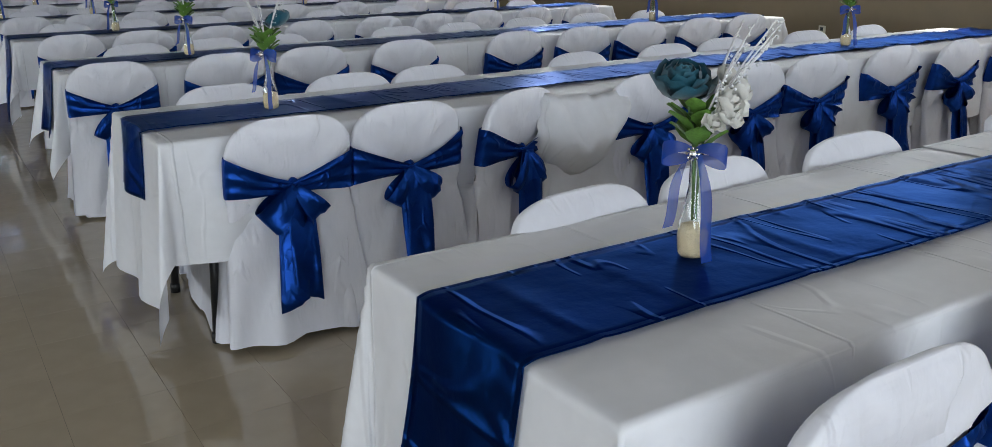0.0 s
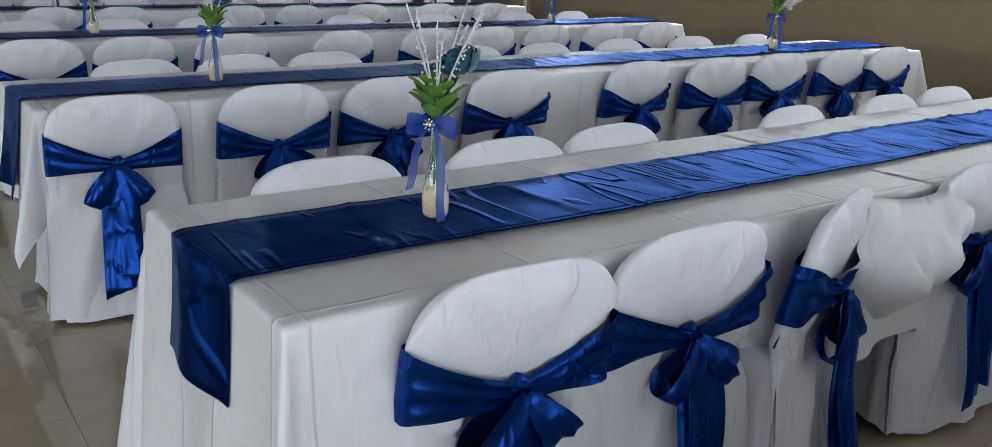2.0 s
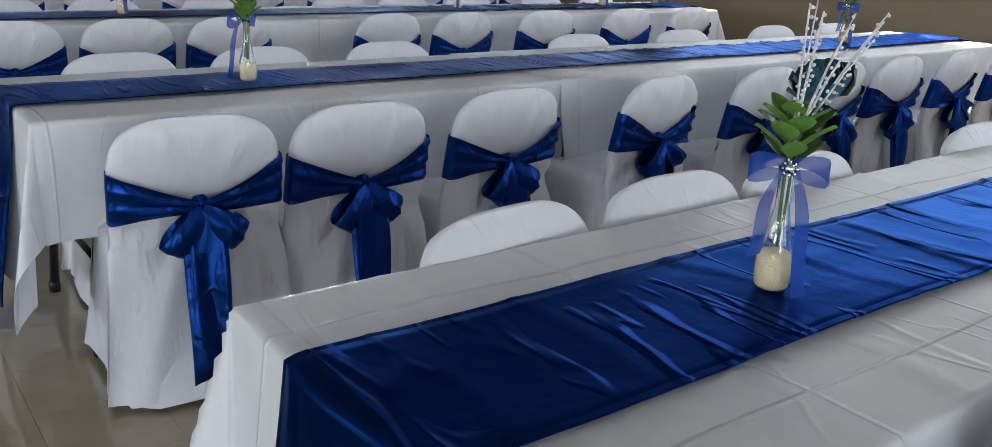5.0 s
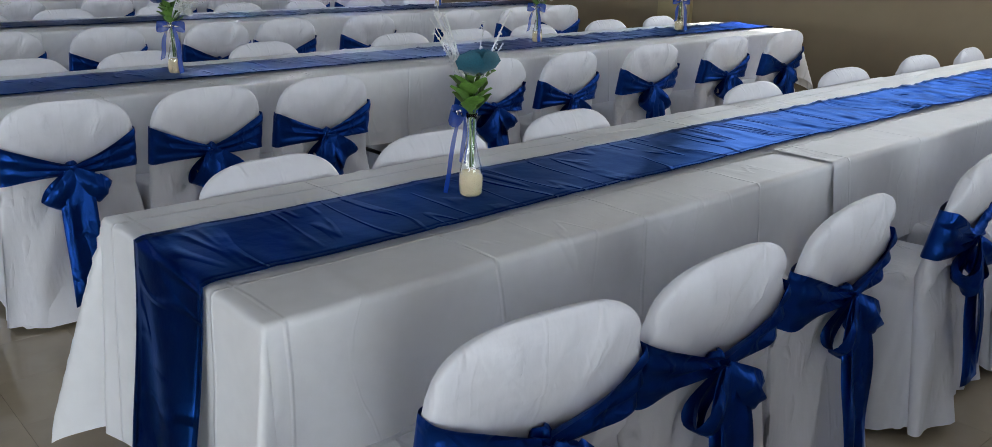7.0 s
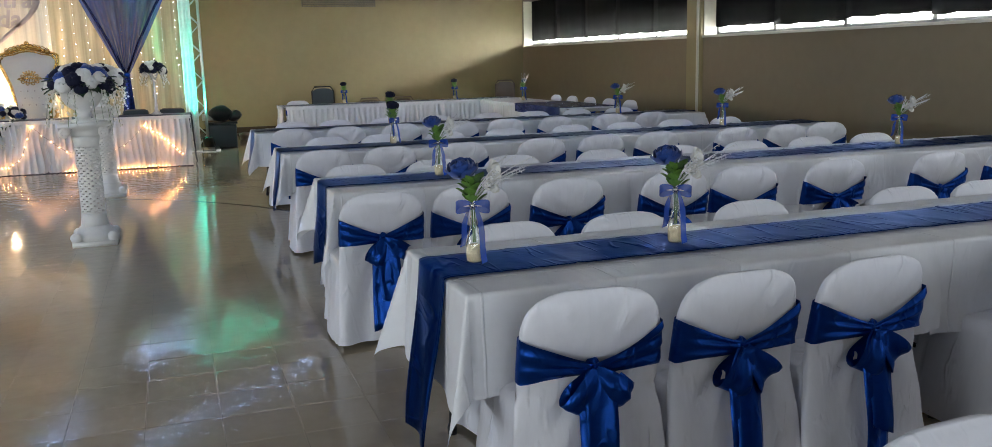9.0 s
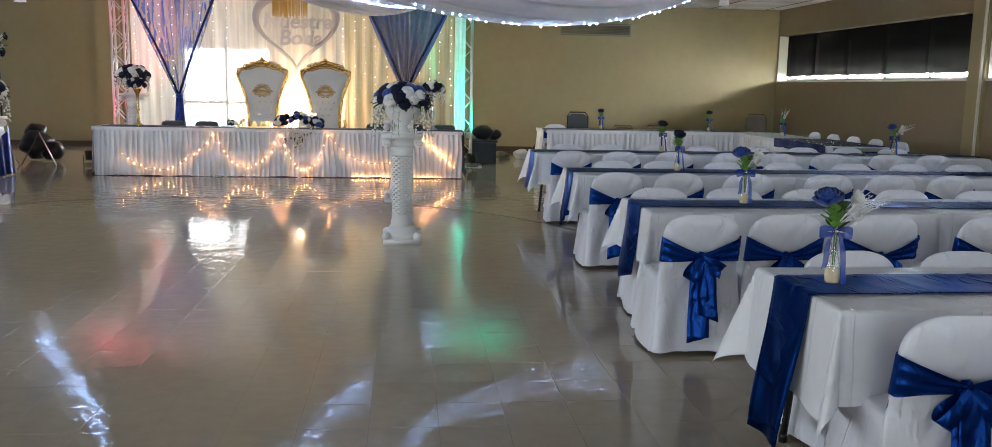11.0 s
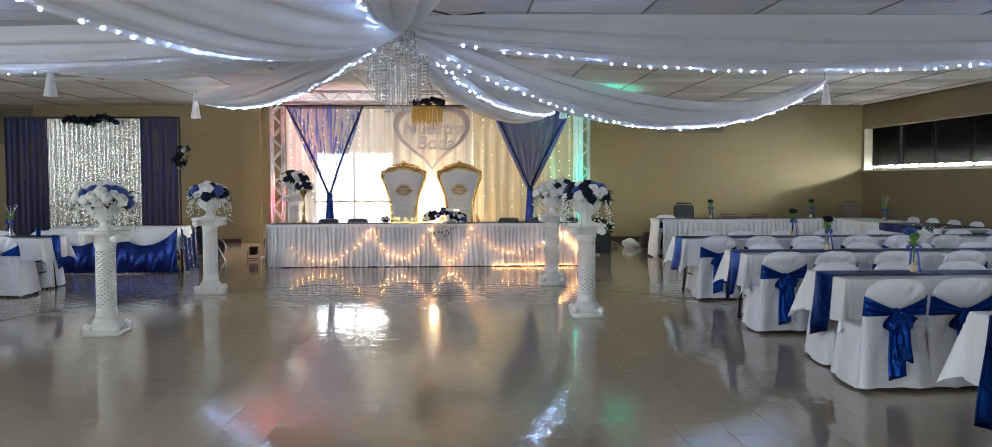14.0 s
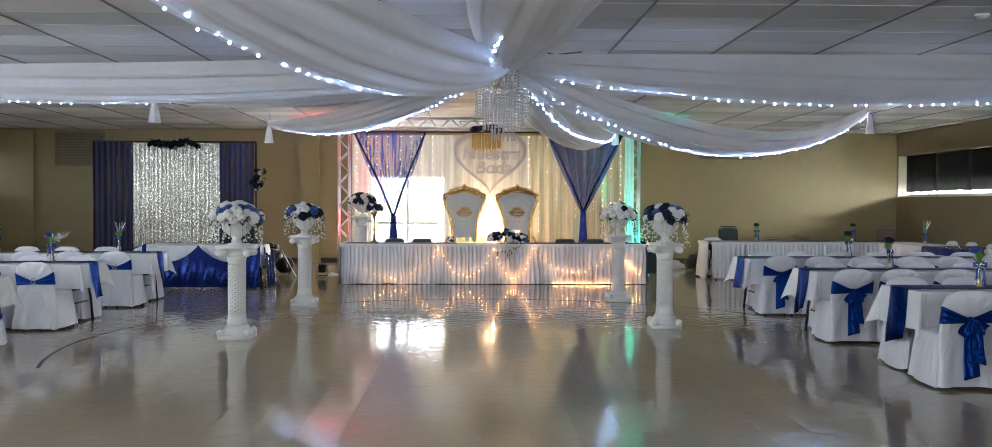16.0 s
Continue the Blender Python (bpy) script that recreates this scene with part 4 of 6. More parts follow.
# bunched cloth slung between a chair and the table edge
vs = []
for i in range(23):
    u = i / 22
    for j in range(15):
        q = j / 14
        prof = math.sin(math.pi * min(1, 0.12 + 0.88 * u)) ** 0.6
        z = 0.775 - (0.06 + 0.27 * prof) * q - 0.025 * math.sin(math.pi * u)
        bulge = 0.16 * prof * math.sin(math.pi * (0.12 + 0.80 * q)) ** 0.8
        f = 0.012 * math.sin(9 * q + 6 * u) + 0.012 * math.sin(21 * u - 7 * q) + 0.007 * math.sin(37 * u + 9 * q) + 0.020 * wob(u * 4, q * 4, 3)
        vs.append((1.87 + 0.54 * u - 0.04 * q, 3.690 - bulge - f, z + 0.4 * f))
ob = link("bunched_cloth", vs, grid_faces(15, 23), CLOTH)
ob.modifiers.new("thick", "SOLIDIFY").thickness = 0.002
tagged(ob, "loose bunched white cloth slung from the table edge beside a chair", "cloth")


# ---- flower work ----
def bloom(sp, c, r, up, rnd):
    """An open silk rose: a cupped round head with petals wound round its heart."""
    up = Vector(up).normalized()
    a0 = up.cross(Vector((0.3, 0.9, 0.1))).normalized()
    b0 = up.cross(a0)
    ph, n, m_ = rnd.uniform(0, 6.28), 15, 8
    vs = []
    for j in range(m_):
        pol = 0.12 + 2.2 * j / (m_ - 1)
        for i in range(n):
            az = 6.2832 * i / n
            saw = ((5 * az / 6.2832 + 1.7 * pol + ph) % 1.0)
            rr = r * (0.80 + 0.26 * saw) * (1 - 0.22 * max(0, 0.5 - pol))
            vs.append(Vector(c) + (a0 * math.cos(az) + b0 * math.sin(az)) * rr * math.sin(pol) + up * rr * 0.78 * math.cos(pol))
    sp.add(vs, grid_faces(n, m_, True) + [tuple(range(n))])


def flower_ball(parent, c, r, seed, mix, trails=10, leafy=True, low=-0.25):
    """Silk roses over a dome, leaves between them, and trailing blossom strings below."""
    rnd = random.Random(seed)
    n = 38
    for k in range(n):
        z = low + (1 - low) * (k + 0.5) / n
        a = k * 2.39996
        q = math.sqrt(max(0, 1 - z * z))
        d = Vector((q * math.cos(a), q * math.sin(a), 0.62 * z))
        m = mix[rnd.randrange(len(mix))]
        s = Soup()
        bloom(s, Vector(c) + d * r * rnd.uniform(0.84, 0.98), r * rnd.uniform(0.21, 0.30), d + Vector((0, 0, 0.3)), rnd)
        s.make("rose", m, parent)
    if leafy:
        s = Soup()
        for k in range(54):
            z, a = rnd.uniform(low - 0.15, 0.45), rnd.uniform(0, 6.28)
            q = math.sqrt(max(0, 1 - z * z))
            d = Vector((q * math.cos(a), q * math.sin(a), z))
            leaf(s, Vector((c[0] + d.x * r * 0.80, c[1] + d.y * r * 0.80, c[2] + d.z * r * 0.5)), d + Vector((0, 0, rnd.uniform(-0.5, 0.3))), (0, 0, 1), r * 0.38, r * 0.17, rnd)
        s.make("foliage", MATS["dark_silk_leaf"], parent)
    if trails:
        s, g = Soup(), Soup()
        for k in range(trails):
            a = 6.283 * k / trails + rnd.uniform(-0.2, 0.2)
            p = Vector(c) + Vector((math.cos(a), math.sin(a), 0)) * r * 0.85 + Vector((0, 0, low * r))
            ln = r * rnd.uniform(0.6, 1.25)
            pts = [p + Vector((math.cos(a), math.sin(a), 0)) * 0.25 * r * t - Vector((0, 0, ln * t * t)) for t in (0, 0.3, 0.6, 0.8, 1)]
            g.tube(pts, 0.002, 4)
            for t in range(17):
                u = t / 16
                q = p + Vector((math.cos(a), math.sin(a), 0)) * 0.25 * r * u - Vector((0, 0, ln * u * u))
                s.ball(q + Vector((rnd.uniform(-1, 1), rnd.uniform(-1, 1), rnd.uniform(-1, 1))) * 0.019, rnd.uniform(0.008, 0.014), 5)
        s.make("trailing_blossom", ROSEW, parent)
        g.make("vine", STEM, parent)


mat("dark_silk_leaf", (0.02, 0.05, 0.022), 0.5, vary=0.3, scale=20)


def column(x, y, seed, mix, label, turn=0, lift=0.0):
    c = thing("pedestal_column", label, "column", pose(x, y, lift, 0, 0, turn), "flower columns round the dance floor")
    b = Soup()
    b.box(-0.175, 0.175, -0.175, 0.175, 0, 0.045)
    b.lathe([(0.165, 0.045), (0.175, 0.06), (0.172, 0.085), (0.15, 0.10), (0.14, 0.125), (0.125, 0.15), (0.108, 0.165)], 28, cap=False)
    for sx in (-1, 1):
        for sy in (-1, 1):
            b.ball((sx * 0.145, sy * 0.145, 0.075), 0.045, 10)
    b.make("base", PLAST, c)
    # smooth shaft, pierced by staggered rows of small openings
    s = Soup()
    s.lathe([(0.112, 0.16), (0.106, 0.20), (0.100, 0.23), (0.098, 0.27)], 32, cap=False)
    s.lathe([(0.096, 0.83), (0.098, 0.86), (0.104, 0.885), (0.110, 0.92)], 32, cap=False)
    na, nz = 40, 53
    ring_ = [(0.097 * math.cos(6.2832 * i / na), 0.097 * math.sin(6.2832 * i / na), 0.27 + 0.56 * j / (nz - 1)) for j in range(nz) for i in range(na)]
    s.add(ring_, [f for q, f in enumerate(grid_faces(na, nz, True)) if (q // na) % 2 == 0 or (q % na + (q // na) % 4) % 4 not in (0, 1)])
    shaft = s.make("shaft", PLAST, c)
    shaft.modifiers.new("thick", "SOLIDIFY").thickness = 0.006
    b = Soup()
    b.lathe([(0.105, 0.92), (0.118, 0.935), (0.112, 0.95), (0.13, 0.975), (0.165, 0.99), (0.172, 1.0)], 28, cap=False)
    for sx in (-1, 1):
        b.tube([(sx * 0.150, -0.165, 0.955), (sx * 0.142, 0, 0.962), (sx * 0.150, 0.165, 0.955)], 0.042, 12)
        for e in (-0.167, 0.167):
            b.tube([(sx * 0.150 + 0.024 * math.cos(q), e, 0.955 + 0.024 * math.sin(q)) for q in [0.7 * i for i in range(9)]], 0.006, 5)
    b.box(-0.19, 0.19, -0.19, 0.19, 1.0, 1.035)
    b.make("capital", PLAST, c)
    u = Soup()
    u.lathe([(0.10, 1.035), (0.105, 1.05), (0.06, 1.065), (0.045, 1.10), (0.06, 1.13), (0.12, 1.17), (0.155, 1.22), (0.165, 1.27), (0.175, 1.29), (0.16, 1.295)], 24)
    u.make("urn", PLAST, c)
    flower_ball(c, (0, 0, 1.33), 0.26, seed, mix, 16, low=-0.12)
    return c


W3, B3, N3 = ROSEW, ROSEB, ROSEN
column(-1.10, 15.97, 61, [W3, W3, N3, N3, B3], "white pierced plastic column with an urn of navy and white roses")
column(-1.16, 19.07, 62, [W3, W3, N3], "white pierced plastic column with an urn of white and navy roses")
column(-6.06, 15.08, 63, [W3, W3, W3, B3, B3], "white pierced plastic column with an urn of white and royal blue roses")
column(-5.91, 18.36, 64, [W3, N3, B3, W3], "white pierced plastic column with an urn of navy, blue and white roses")


# ---- the head table ----
HX0, HX1, HY = -5.86, -0.16, 22.02
for i in range(3):
    a = HX0 + (HX1 - HX0) * i / 3
    table(a + 0.01, a + (HX1 - HX0) / 3 - 0.01, HY + 0.39, "folding banquet table under the head table skirt")
tc_ = Soup()
nx_ = 60
vs = []
for j, (yy, zz) in enumerate(((HY - 0.012, ZT - 0.03), (HY - 0.008, ZT + 0.008), (HY + 0.40, ZT + 0.010), (HY + 0.80, ZT + 0.008), (HY + 0.82, 0.3))):
    for i in range(nx_ + 1):
        vs.append((HX0 - 0.02 + (HX1 - HX0 + 0.04) * i / nx_, yy, zz + 0.002 * wob(i * 0.7, j, 3)))
tc_.add(vs, grid_faces(nx_ + 1, 5))
tagged(tc_.make("top_cloth", NAVY), "navy cloth over the head table's top", "tablecloth")
vs = []
for j in range(9):
    for i in range(13):
        u, z = i / 12, ZT + 0.012 - 0.72 * j / 8
        vs.append((HX1 + 0.03 + 0.03 * j / 8 + 0.008 * math.sin(9 * u * 3 + j), HY + 0.82 * u, z))
tagged(link("end_drape", vs, grid_faces(13, 9), NAVY), "navy cloth hanging at the end of the head table", "drape")


def skirt(name, p0, p1, z0, z1, step, depth, material, label, seed=0):
    """Pleated skirting pinned along an edge from p0 to p1."""
    p0, p1 = Vector(p0), Vector(p1)
    d = (p1 - p0)
    ln = d.length
    d.normalize()
    nrm = Vector((d.y, -d.x, 0))
    n = int(ln / step * 8)
    rows = 18
    vs = []
    for j in range(rows):
        t = j / (rows - 1)
        for i in range(n + 1):
            s = ln * i / n
            ph = 2 * math.pi * s / step + 5.0 * wob(s * 1.9, seed, 0) + 2.4 * wob(s * 5.1, t * 1.6, seed) + 1.3 * wob(s * 11.0, t * 3.0, seed + 4)
            am = depth * (0.65 + 0.35 * t) * (0.8 + 1.3 * wob(s * 3.6, t * 2.2, seed + 2))
            off = am * math.sin(ph) + 0.5 * am * math.sin(0.47 * ph + seed + 1.1 * t) + 0.05 * t
            q = p0 + d * (s + 0.3 * am * math.cos(ph)) + nrm * (off + 0.012)
            vs.append((q.x, q.y, z1 + (z0 - z1) * t + (0.012 * wob(s * 4, seed, 9) if j == rows - 1 else 0)))
    ob = tagged(link(name, vs, grid_faces(n + 1, rows), material), label, "table skirt")
    hd = Soup()
    a, b = p0 + nrm * 0.02, p1 + nrm * 0.02
    hd.box(min(a.x, b.x) - 0.012, max(a.x, b.x) + 0.012, min(a.y, b.y) - 0.008, max(a.y, b.y) + 0.008, z1 - 0.05, z1 + 0.004)
    hd.make("header_band", material, ob, smooth=False)
    return ob


skirt("table_skirt", (HX0 - 0.02, HY - 0.03, 0), (HX1 - 0.0, HY - 0.03, 0), 0.012, ZT + 0.012, 0.078, 0.027, SKIRT, "gathered white satin table skirt lit by string lights", 1)
skirt("table_skirt", (HX0 - 0.03, HY + 0.8, 0), (HX0 - 0.03, HY, 0), 0.035, ZT + 0.012, 0.075, 0.018, SKIRT, "pleated white satin table skirt at the table's end", 2)
# navy strip added behind the skirt's foot, stopping door light under the table
hem = Soup()
hem.add([(HX0 + (HX1 - HX0) * i / 80, HY - 0.02 - 0.02 * j, 0.10 if j == 0 else 0.001) for j in (0, 1) for i in range(81)], grid_faces(81, 2))
tagged(hem.make("under_cloth", NAVY), "navy strip added behind the skirt's foot to block light", "cloth")

# string lights pinned in swags on the skirt, and along the floor
sl = thing("string_lights", "warm string lights pinned in swags on the white skirt", "string lights")
bulbs, wire, rnd = Soup(), Soup(), random.Random(77)
pins = [(-5.46, 0.36, 0), (-4.06, 0.66, 0.38), (-3.03, 0.66, 0.50), (-2.29, 0.66, 0.54), (-0.78, 0.64, 0.42), (-0.30, 0.20, 0.0)]
for (a, za, _), (b, zb, deep) in zip(pins[:-1], pins[1:]):
    path = []
    for k in range(15):
        t = k / 14
        dz = 0.66 - (za + (zb - za) * t) + deep * (1 - (2 * t - 1) ** 2)
        p = (a + (b - a) * t + rnd.uniform(-0.02, 0.02), HY - 0.080 - 0.10 * (0.10 + dz / 0.74) - rnd.uniform(0, 0.012), 0.66 - dz + rnd.uniform(-0.015, 0.015))
        path.append(p)
        bulbs.ball(p, 0.0082, 6)
    wire.tube(path, 0.0015, 4)
path = [(-1.9 + 1.4 * k / 30, HY - 0.15 + 0.02 * math.sin(k), 0.025 + 0.012 * abs(math.sin(k * 1.9))) for k in range(31)]
for p in path:
    bulbs.ball(p, 0.0062, 6)
wire.tube(path, 0.0015, 4)
tagged(bulbs.make("bulb", LEDW, sl), kind="stuff")
wire.make("wire", BLACKM, sl)


def throne(x, y, turn):
    t = thing("throne_chair", "high-backed white tufted throne chair with carved gold frame", "chair", pose(x, y, 0, 0, 0, turn), "throne chairs")
    prof = [(0.27, 0.42), (0.245, 0.75), (0.255, 1.0), (0.30, 1.25), (0.37, 1.45), (0.425, 1.58), (0.43, 1.66), (0.40, 1.715), (0.33, 1.735), (0.22, 1.75), (0.11, 1.79), (0, 1.80)]
    out = [(-a, b) for a, b in prof] + [(a, b) for a, b in prof[::-1][1:]]
    s = Soup()
    nb = len(out)
    ctr = (0, 1.15)
    rings = [(0.05, 0.965), (-0.03, 0.965), (-0.055, 0.86), (-0.062, 0.5), (-0.062, 0.05)]
    s.add([(ctr[0] + (a - ctr[0]) * k, yy_, ctr[1] + (b - ctr[1]) * k) for yy_, k in rings for a, b in out], grid_faces(nb, len(rings), True) + [tuple(range(nb))[::-1], tuple(range((len(rings) - 1) * nb, len(rings) * nb))])
    s.make("backrest", LEATHER, t)
    g = Soup()
    g.tube([(a, -0.02, b) for a, b in out], 0.024, 8)
    g.tube([(a * 0.93, -0.05, 1.15 + (b - 1.15) * 0.94) for a, b in out], 0.012, 6)
    g.make("back_frame", GOLD, t)
    for k in range(-5, 6):
        g = Soup()
        h = 0.075 * math.cos(k * 0.29)
        g.ball((k * 0.058, -0.03, 1.785 + h * 0.9 - 0.02 * abs(k) ** 0.5), 0.036 + 0.010 * (k % 2), 8)
        g.tube([(k * 0.058 + 0.028 * math.cos(a), -0.055, 1.775 + h + 0.028 * math.sin(a)) for a in [0.7 * i for i in range(8)]], 0.008, 5)
        g.make("crest_leaf", GOLD, t)
    for sx in (-1, 1):
        g = Soup()
        g.tube([(sx * (0.40 + 0.05 * math.cos(a)), -0.04, 1.68 + 0.045 * math.sin(a)) for a in [0.75 * i for i in range(9)]], 0.012, 5)
        g.make("corner_scroll", GOLD, t)
    g = Soup()
    g.ball((0, -0.04, 1.885), 0.04, 10)
    g.make("finial", GOLD, t)
    # carved cartouche: scrolls round an oval boss, a small crown on top
    g = Soup()
    g.tube([(0.105 * math.cos(0.3927 * i), -0.068, 1.33 + 0.062 * math.sin(0.3927 * i)) for i in range(17)], 0.012, 6)
    emblem = g.make("emblem", GOLD, t)
    for k in range(10):
        g = Soup()
        a = 0.6283 * k
        cx, cz = 0.128 * math.cos(a), 1.33 + 0.080 * math.sin(a)
        g.tube([(cx + 0.024 * math.cos(q), -0.070, cz + 0.020 * math.sin(q)) for q in [0.8 * i + a for i in range(9)]], 0.009, 5)
        g.make("scroll", GOLD, emblem)
    for k in range(-2, 3):
        g = Soup()
        g.tube([(k * 0.026, -0.070, 1.385), (k * 0.036, -0.074, 1.42), (k * 0.042, -0.070, 1.45 - 0.010 * abs(k))], 0.009, 5)
        g.ball((k * 0.042, -0.070, 1.455 - 0.010 * abs(k)), 0.013, 6)
        g.tube([(k * 0.040 - 0.012, -0.068, 1.29), (k * 0.034, -0.076, 1.33), (k * 0.040 + 0.012, -0.068, 1.37)], 0.009, 5)
        g.make("crown_point", GOLD, emblem)
    g = Soup()
    g.tube([(-0.105, -0.068, 1.33), (0, -0.078, 1.34), (0.105, -0.068, 1.33)], 0.012, 5)
    for sx in (-1, 1):
        g.tube([(sx * 0.10, -0.068, 1.33), (sx * 0.155, -0.07, 1.345), (sx * 0.175, -0.07, 1.32)], 0.010, 5)
    g.make("crossbar", GOLD, emblem)
    for r_ in range(3):
        for k in range(4 - r_ % 2):
            b = Soup()
            b.ball((-0.15 + 0.1 * k + 0.05 * (r_ % 2), -0.064, 0.92 + 0.11 * r_), 0.013, 6)
            b.make("button", GEM, t)
    slab("seat", -0.34, 0.34, -0.56, 0.02, 0.36, 0.50, LEATHER, t, bevel=0.04)
    g = Soup()
    g.tube([(-0.35, -0.57, 0.35), (0.35, -0.57, 0.35), (0.35, 0.03, 0.35), (-0.35, 0.03, 0.35), (-0.35, -0.57, 0.35)], 0.03, 6)
    g.make("seat_frame", GOLD, t)
    for sx in (-1, 1):
        g = Soup()
        g.tube([(sx * 0.33, -0.02, 0.82), (sx * 0.38, -0.25, 0.76), (sx * 0.38, -0.48, 0.72), (sx * 0.34, -0.54, 0.45)], 0.028, 8)
        g.make("armrest", GOLD, t)
        for yy_ in (-0.52, 0.0):
            g = Soup()
            g.tube([(sx * 0.31, yy_, 0.35), (sx * 0.34, yy_ - 0.03, 0.2), (sx * 0.31, yy_, 0.0)], 0.03, 8, 0.02)
            g.make("leg", GOLD, t)
    return t


throne(-3.60, 23.95, 3)
throne(-2.49, 23.98, -3)

# things on the head table
ZH = ZT + 0.016
fb = thing("flower_centrepiece", "navy and white rose centrepiece with trailing ivory blossom", "flowers", pose(-2.78, HY + 0.16, ZH))
rnd = random.Random(9)
for k in range(64):
    m_ = [ROSEN, ROSEN, ROSEB, ROSEW][rnd.randrange(4)]
    x_ = rnd.uniform(-0.38, 0.38)
    s1 = Soup()
    bloom(s1, (x_, rnd.uniform(-0.15, 0.10), 0.05 + 0.20 * (1 - (x_ / 0.46) ** 2) * rnd.uniform(0.15, 1)), rnd.uniform(0.040, 0.056), (x_ * 2, -0.8, 0.8), rnd)
    s1.make("rose", m_, fb)
sp, sp2 = Soup(), Soup()
for k in range(120):
    u = rnd.random()
    x_ = rnd.gauss(0, 0.13) * (1.2 - 0.6 * u)
    sp.ball((x_, -0.215 - 0.03 * rnd.random(), 0.05 - 0.42 * u), 0.014, 5)
    if k % 3 == 0:
        leaf(sp2, (x_, -0.2, 0.05 - 0.40 * u), (rnd.uniform(-1, 1), -0.6, -1), (0, 0, 1), 0.07, 0.03, rnd)
sp.make("trailing_blossom", ROSEW, fb)
sp2.make("foliage", MATS["dark_silk_leaf"], fb)

pb = thing("posy", "small round posy of navy and white roses", "flowers", pose(-3.82, HY + 0.18, ZH))
flower_ball(pb, (0, 0, 0.075), 0.075, 31, [ROSEN, ROSEW, ROSEN], 0, False, -0.9)


def text_mesh(body, size, depth, material, name, m, parent=None, bold=0.0, slant=0.0):
    cu = bpy.data.curves.new(name, "FONT")
    cu.body, cu.size, cu.extrude, cu.align_x, cu.offset, cu.shear = body, size, depth, "CENTER", bold, slant
    tmp = new(name, cu)
    dg = bpy.context.evaluated_depsgraph_get()
    me = bpy.data.meshes.new_from_object(tmp.evaluated_get(dg))
    bpy.data.objects.remove(tmp)
    me.materials.clear()
    me.materials.append(material)
    ob = new(name, me)
    ob.matrix_world = m
    if parent is not None:
        ob.parent = parent
        ob.matrix_parent_inverse = parent.matrix_world.inverted()
    return ob


ls = thing("letter_sign", "gold glitter letters spelling MR & MRS standing on the table", "sign", pose(-3.43, HY + 0.12, ZH))
text_mesh("MR & MRS", 0.145, 0.018, GOLDC, "lettering", pose(-3.43, HY + 0.12, ZH + 0.02, 90), ls)
slab("plinth", -0.30, 0.30, -0.03, 0.03, 0, 0.024, GOLDC, ls)


def tall_vase(x, y, z, label, material, mix, h, r, seed, trails):
    t = thing("tall_centrepiece", label, "centrepiece", pose(x, y, z))
    s = Soup()
    s.lathe([(0.085, 0), (0.08, 0.015), (0.03, 0.05), (0.016, h * 0.35), (0.03, h * 0.45), (0.014, h * 0.6), (0.02, h * 0.8), (0.06, h * 0.95), (0.075, h)], 16)
    s.make("stand", material, t)
    flower_ball(t, (0, 0, h + 0.05), r, seed, mix, trails)
    return t


tall_vase(-5.31, HY + 0.35, ZH, "tall gold trumpet stand topped with navy and white roses", GOLD, [ROSEN, ROSEN, ROSEW], 0.60, 0.16, 81, 0)
tall_vase(-0.62, HY + 0.35, ZH, "tall crystal candelabra stand with navy and white flowers", CRYSTAL, [ROSEN, ROSEW, ROSEN], 0.62, 0.18, 82, 12)
ped = column(-5.66, 23.35, 65, [N3, W3, N3], "white pierced plastic column with navy and white roses behind the head table", 0, 0.22)
bx_ = thing("riser_box", "low dark box raising the column behind the head table", "box", pose(-5.66, 23.35, 0))
slab("body", -0.22, 0.22, -0.22, 0.22, 0, 0.218, NAVY, bx_, bevel=0.01)
cb_ = thing("candle_tray", "row of lit tea candles on a glass tray", "candles", pose(-2.66, HY + 0.45, ZH))
s = Soup()
s.lathe([(0.16, 0), (0.165, 0.01), (0.03, 0.02), (0.025, 0.14), (0.17, 0.15), (0.17, 0.16)], 20)
s.make("tray", CRYSTAL, cb_)
for k in range(6):
    s = Soup()
    s.lathe([(0.016, 0.16), (0.016, 0.21)], 8, (-0.13 + 0.052 * k, -0.05))
    cd = s.make("candle", ROSEW, cb_)
    s = Soup()
    s.ball((-0.13 + 0.052 * k, -0.05, 0.225), 0.009, 6, 1.6)
    s.make("flame", LEDN, cd)
for x in (-5.0, -4.45, -1.55, -0.95, -0.4):
    fc = thing("folding_chair", "grey folding chair behind the head table, only its top showing", "chair", pose(x, 23.25, 0), "chairs behind the head table")
    s = Soup()
    s.tube([(-0.2, 0, 0.0), (-0.2, 0.03, 0.5), (-0.19, 0.07, 0.76), (-0.14, 0.075, 0.80), (0.14, 0.075, 0.80), (0.19, 0.07, 0.76), (0.2, 0.03, 0.5), (0.2, 0, 0)], 0.012, 6)
    s.make("frame", TAUPE, fc)
    slab("backrest", -0.185, 0.185, 0.055, 0.075, 0.60, 0.795, GREYP, fc, bevel=0.008)
    slab("seat", -0.19, 0.19, -0.36, 0.04, 0.43, 0.455, GREYP, fc, bevel=0.01)

# ---- truss arch, drapes, heart sign ----
TY, TXL, TXR, TZ = 24.45, -6.17, 0.05, 3.12


